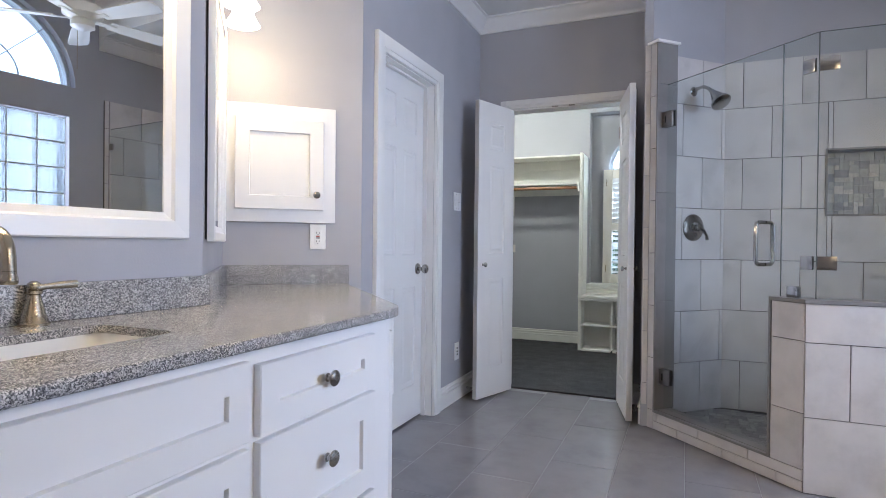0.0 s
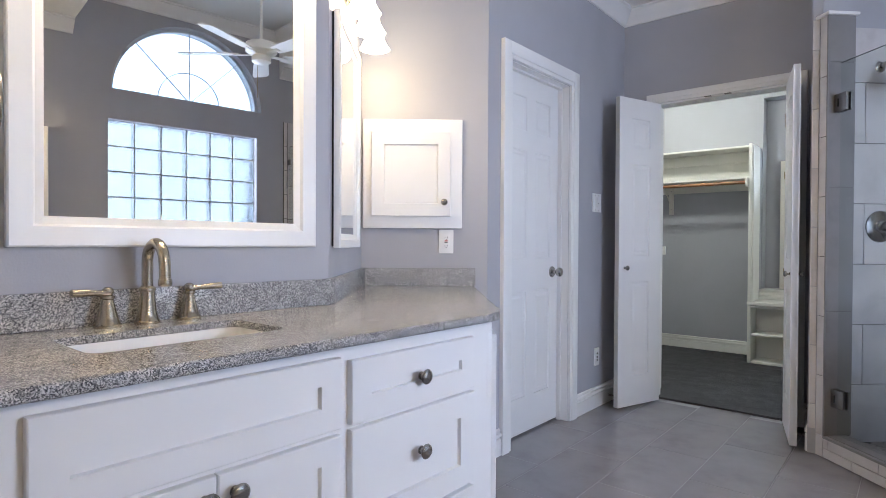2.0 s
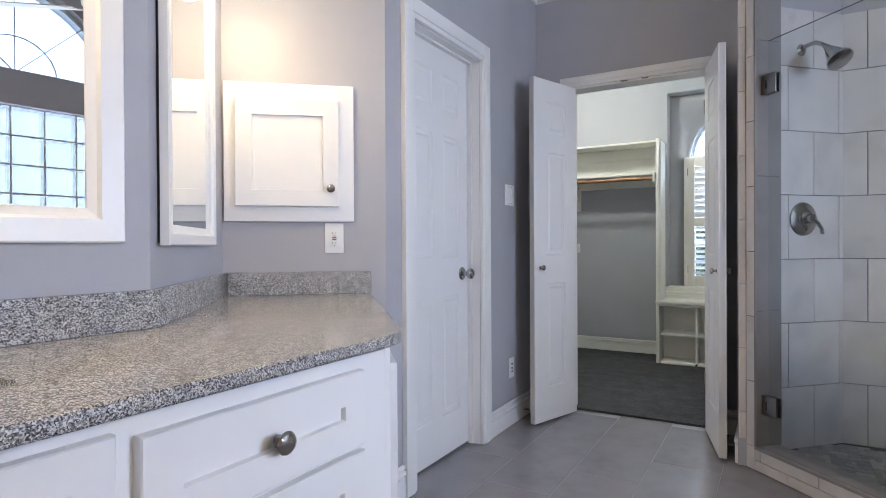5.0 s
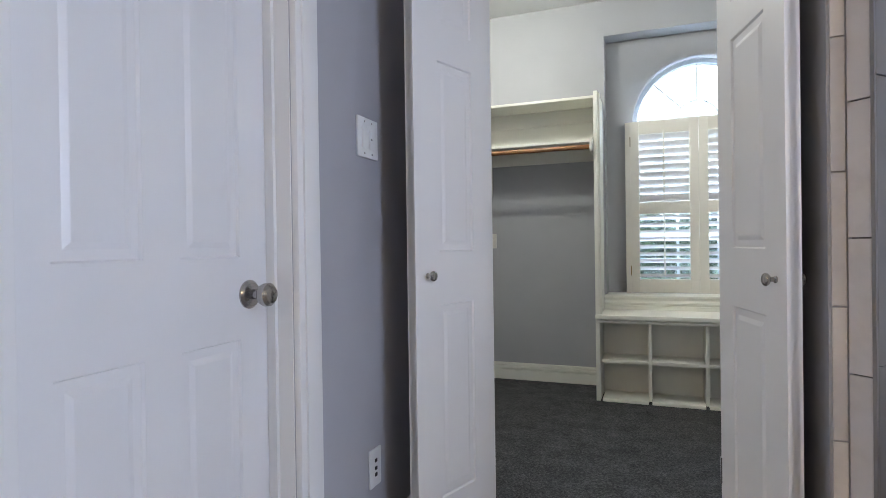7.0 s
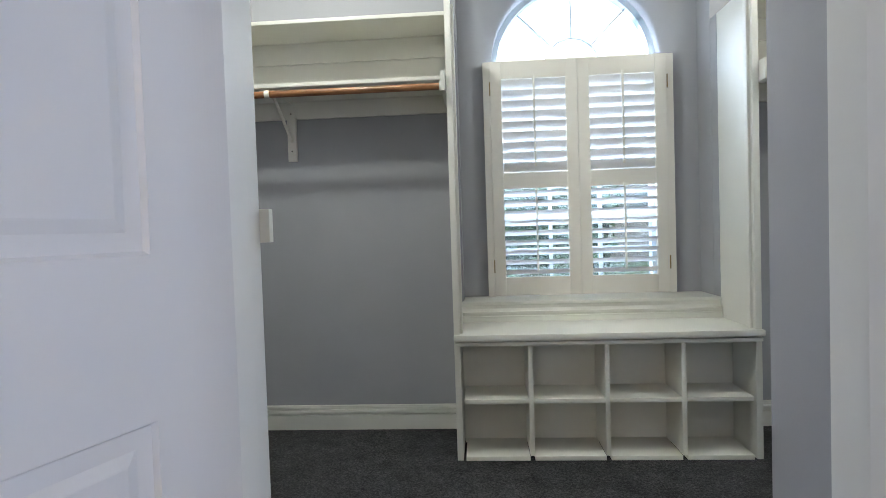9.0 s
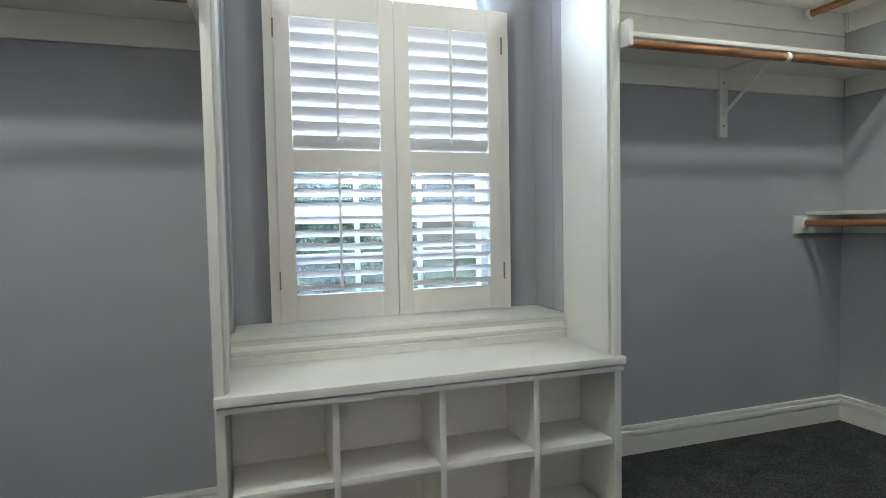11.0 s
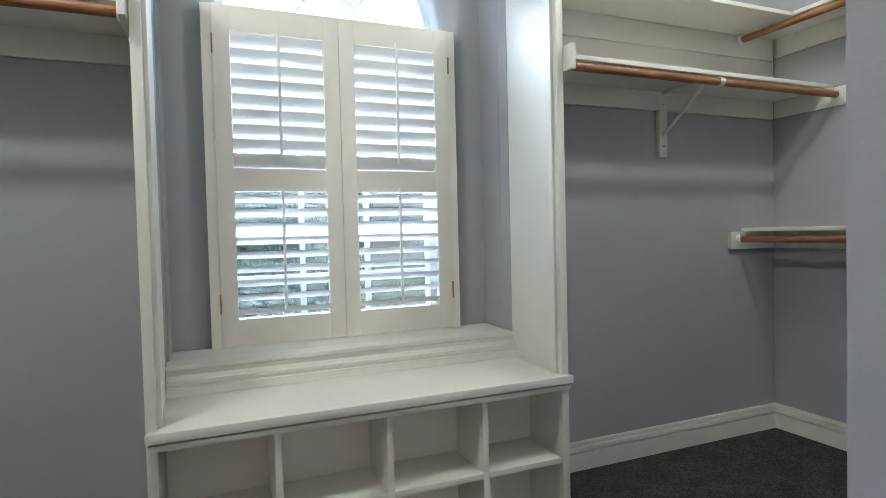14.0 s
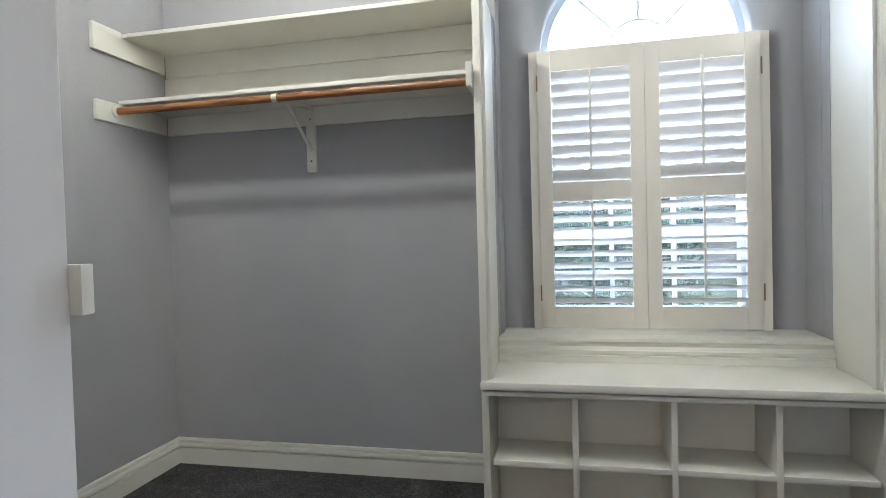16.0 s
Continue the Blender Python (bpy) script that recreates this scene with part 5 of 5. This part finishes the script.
hs = thing("brick_house", "low red brick house beyond the lawn", "house", pose(6.5, 24, -0.3))
part("wall", boxes(((-5, 0, 0), (6, 6, 2.7))), BRICKF, hs)
bm = bmesh.new()
prof = [(-0.5, 2.7), (6.5, 2.7), (3.0, 5.0)]
lo, hi = [[bm.verts.new((x, y, z)) for y, z in prof] for x in (-5.5, 6.5)]
bm.faces.new(lo), bm.faces.new(hi[::-1])
for i in range(3):
    bm.faces.new((lo[i], lo[(i + 1) % 3], hi[(i + 1) % 3], hi[i]))
part("roof", bm, ROOF, hs)
for x in (-3.5, 0.5, 3.5):
    w = part("window", boxes(((x, -0.05, 0.9), (x + 1.2, 0.02, 2.2))), PLASTIC, hs)
    part("pane", boxes(((x + 0.1, -0.07, 1.0), (x + 1.1, -0.045, 2.1))), DARK, w)

# ---- pieces: tiles ----
def tile_mesh(w, h, t, cache={}):
    """Thin tile: x width, z height, face at y = -t, eased edges."""
    key = (round(w, 4), round(h, 4), round(t, 4))
    if key not in cache:
        bm = bmesh.new()
        e = 0.0012
        rs = []
        for i, y in ((0, 0), (0, -t + e), (e, -t)):
            rs.append([bm.verts.new(p) for p in ((i, y, i), (w - i, y, i), (w - i, y, h - i), (i, y, h - i))])
        for a, b in zip(rs, rs[1:]):
            for k in range(4):
                bm.faces.new((a[k], b[k], b[(k + 1) % 4], a[(k + 1) % 4]))
        bm.faces.new(rs[-1])
        cache[key] = bm
        me = finish(bm, "tile", TILE, False)
        cache[key] = me
    return cache[key]


GAP = 0.0034


def lay(parent, m, x0, x1, levels, offsets, t=0.008, pitch=PITCH, holes=()):
    """Tiles in rows between levels; offsets: where a joint falls in each row. m: wall frame, front along -y."""
    inv = parent.matrix_basis.inverted()
    for r, (z0, z1) in enumerate(zip(levels, levels[1:])):
        off = offsets[r % len(offsets)]
        cuts = [x0]
        k = math.ceil((x0 + 0.004 - off) / pitch)
        while off + k * pitch < x1 - 0.004:
            cuts.append(off + k * pitch)
            k += 1
        cuts.append(x1)
        for a, b in zip(cuts, cuts[1:]):
            cells = [(a, b, z0, z1)]
            for hx0, hz0, hx1, hz1 in holes:
                nxt = []
                for c0, c1, d0, d1 in cells:
                    if c1 <= hx0 or c0 >= hx1 or d1 <= hz0 or d0 >= hz1:
                        nxt.append((c0, c1, d0, d1))
                        continue
                    for cell in ((c0, hx0, d0, d1), (hx1, c1, d0, d1), (max(c0, hx0), min(c1, hx1), d0, hz0), (max(c0, hx0), min(c1, hx1), hz1, d1)):
                        if cell[1] - cell[0] > 0.01 and cell[3] - cell[2] > 0.01:
                            nxt.append(cell)
                cells = nxt
            for c0, c1, d0, d1 in cells:
                ob = new("tile", tile_mesh(c1 - c0 - GAP, d1 - d0 - GAP, t))
                ob.parent = parent
                ob.matrix_basis = inv @ m @ pose(c0 + GAP / 2, 0, d0 + GAP / 2)


obs = {o.name: o for o in scene.objects}
LEV = [0.034, 0.345, 0.665, 0.985, 1.305, 1.625, 1.945, TILE_TOP]
bw = structure("tile_backing", boxes(((0.56, 4.1, 0), (1.144, 4.108, TILE_TOP)), ((1.761, 4.1, 0), (EAST_X - 0.009, 4.108, TILE_TOP)), ((1.144, 4.1, 0), (1.761, 4.108, 1.269)), ((1.144, 4.1, 1.653), (1.761, 4.108, TILE_TOP))), GROUT, "dark grout behind shower wall tiles", "tiled wall")
lay(bw, pose(0, 4.1, 0), 0.585, EAST_X - 0.02, LEV, (0.69, 0.85), holes=(NICHE,))
bp = structure("tile_backing_partition", boxes(((-0.0475, 0.12, 0), (-0.04, 0.66, TILE_TOP))), GROUT, "dark grout behind shower wall tiles", "tiled wall")
bp.matrix_basis = SHOWER
lay(bp, PART, 0.0, 0.535, LEV, (0.338, 0.178))
jb = obs["shower_jamb"]
lay(jb, SHOWER @ pose(0, 0.008, 0), 0.015, 0.067, [0.0] + [0.11 + 0.3057 * k for k in range(8)], (0.0,))
lay(jb, pose(0, 3.610, 0), 0.134, 0.1665, [0.13] + [0.26 + 0.3057 * k for k in range(7)] + [2.25], (0.0,), 0.006)
cb = obs["shower_curb"]
lay(cb, SHOWER @ pose(0, 0.008, 0), 0.067, 0.972, [0.002, 0.05, 0.1], (0.25, 0.1), pitch=0.3)
be = structure("tile_backing_window_wall", boxes(((EAST_X - 0.008, 2.90, 0.844), (EAST_X - 0.0005, 4.0995, TILE_TOP))), GROUT, "dark grout behind shower wall tiles", "tiled wall")
lay(be, pose(EAST_X - 0.008, 4.09, 0, 0, 0, -90), 0.0, 1.148, LEV, (0.55, 0.39))
lay(be, pose(EAST_X - 0.008, 4.09, 0, 0, 0, -90), 1.152, 1.186, [0.85 + 0.2308 * k for k in range(7)], (1.152,))
hw = obs["shower_half_wall"]
lay(hw, SHOWER @ pose(0, 0.008, 0), 0.816, 0.973, [0.1, 0.345, 0.66, 0.825], (0.0,), pitch=2.0)
lay(hw, pose(0, K[1] + 0.008, 0), K[0] + 0.002, 1.448, [0.002, 0.331, 0.655, 0.825], (1.17, 1.012))
lay(hw, pose(*along_wall(0.008)[0], 0, 0, 0, math.degrees(math.atan2(SLANT.y, SLANT.x))), 0.002, (MEET - TURN).length - 0.012, [0.002, 0.331, 0.655, 0.825], (0.3, 0.14))

# mosaic in the niche and on the shower floor
def in_shower(x, y):
    q = SHOWER.inverted() @ Vector((0.2 + x, 3.02 + y, 0))
    return q.y > 0.13 and q.x > -0.03 and 3.02 + y > 3.075 and 3.02 + y < 4.08 and x + 0.2 < EAST_X - 0.03 and (Vector((0.2 + x, 3.02 + y)) - TURN).dot(SIDE) > 0.15


def chips(name, parent_label, m, w, h, cell, t, cat, keep=None, material=None):
    rng = random.Random(3)
    nx, nz = int(w / cell), int(h / cell)
    used = [[False] * nz for _ in range(nx)]
    bm = bmesh.new()
    for i in range(nx):
        for j in range(nz):
            if used[i][j]:
                continue
            a, b = rng.choice(((1, 1), (2, 1), (1, 2), (2, 2), (2, 2), (3, 2)))
            a, b = min(a, nx - i), min(b, nz - j)
            while a > 1 and any(used[i + p][j + q] for p in range(a) for q in range(b)):
                a -= 1
            while b > 1 and any(used[i + p][j + q] for p in range(a) for q in range(b)):
                b -= 1
            for p in range(a):
                for q in range(b):
                    used[i + p][j + q] = True
            if keep and not (keep(i * cell, j * cell) and keep((i + a) * cell, (j + b) * cell)):
                continue
            box(bm, (i * cell + 0.0012, -t, j * cell + 0.0012), ((i + a) * cell - 0.0012, 0, (j + b) * cell - 0.0012))
    ob = part(name, bm, material or MOSAIC_I, None, "", False)
    ob.matrix_basis = m
    return tagged(ob, parent_label, cat, "", "stuff")


def mosaic_island(name, c0, c1, c2, c3):
    m, nt, b = tree(name, 0.3)
    g = nt.nodes.new("ShaderNodeNewGeometry")
    base = ramp(nt, g.outputs["Random Per Island"], [(0.0, c0), (0.35, c1), (0.7, c2), (1.0, c3)])
    cloud = ramp(nt, noise_tex(nt, coords(nt), 30, 4), [(0.3, (0.85, 0.85, 0.85)), (0.7, (1.1, 1.1, 1.1))])
    mul = nt.nodes.new("ShaderNodeMix")
    mul.data_type, mul.blend_type = "RGBA", "MULTIPLY"
    mul.inputs[0].default_value = 1.0
    nt.links.new(base, mul.inputs[6]), nt.links.new(cloud, mul.inputs[7])
    nt.links.new(mul.outputs[2], b.inputs["Base Color"])
    return m


MOSAIC_I = mosaic_island("mosaic_chips", (0.24, 0.26, 0.28), (0.34, 0.36, 0.37), (0.42, 0.42, 0.41), (0.58, 0.57, 0.54))
PEBBLE = mosaic_island("floor_mosaic_chips", (0.17, 0.165, 0.165), (0.23, 0.22, 0.215), (0.29, 0.28, 0.27), (0.38, 0.365, 0.35))
chips("niche_mosaic", "grey and white stone mosaic in the shower niche", pose(NICHE[0] + 0.002, 4.1945, NICHE[1] + 0.002), NICHE[2] - NICHE[0] - 0.004, NICHE[3] - NICHE[1] - 0.004, 0.025, 0.006, "mosaic")
chips("shower_floor_mosaic", "grey stone mosaic on the shower floor", pose(0.2, 3.02, 0.0325, -90, 0, 0), 2.2, 1.08, 0.026, 0.005, "mosaic", in_shower, PEBBLE)
bm = boxes(((NICHE[0] - 0.012, 4.086, NICHE[1] - 0.012), (NICHE[2] + 0.012, 4.098, NICHE[1])), ((NICHE[0] - 0.012, 4.086, NICHE[3]), (NICHE[2] + 0.012, 4.098, NICHE[3] + 0.012)), ((NICHE[0] - 0.012, 4.086, NICHE[1]), (NICHE[0], 4.098, NICHE[3])), ((NICHE[2], 4.086, NICHE[1]), (NICHE[2] + 0.012, 4.098, NICHE[3])), bevel=0.001)
structure("niche_trim", bm, TILE_IN, "grey edge strip round the shower niche", "trim")

# large floor tiles, long side down the room
ft = obs["floor_bathroom"]
bm = bmesh.new()
e = 0.0015
W_, L_, T_ = 0.305 - 0.004, 0.61 - 0.004, 0.008
rs = []
for i, z in ((0, -0.004), (0, T_ - 0.004 - e), (e, T_ - 0.004)):
    rs.append([bm.verts.new(p) for p in ((i, i, z), (W_ - i, i, z), (W_ - i, L_ - i, z), (i, L_ - i, z))])
for a, b in zip(rs, rs[1:]):
    for k in range(4):
        bm.faces.new((a[k], a[(k + 1) % 4], b[(k + 1) % 4], b[k]))
bm.faces.new(rs[-1])
fmesh = finish(bm, "floor_tile", FLOORT, False)
for i in range(-1, 12):
    for j in range(-3, 8):
        x, y = -0.845 - 0.305 + 0.305 * i + 0.002, 0.61 * j + (0.305 if i % 2 else 0.0) + 0.1
        if y + 0.61 > NORTH_Y + 0.3 or x > EAST_X or y < -1.45:
            continue
        ob = new("floor_tile", fmesh)
        ob.parent = ft
        ob.location = (x, y, -0.004)
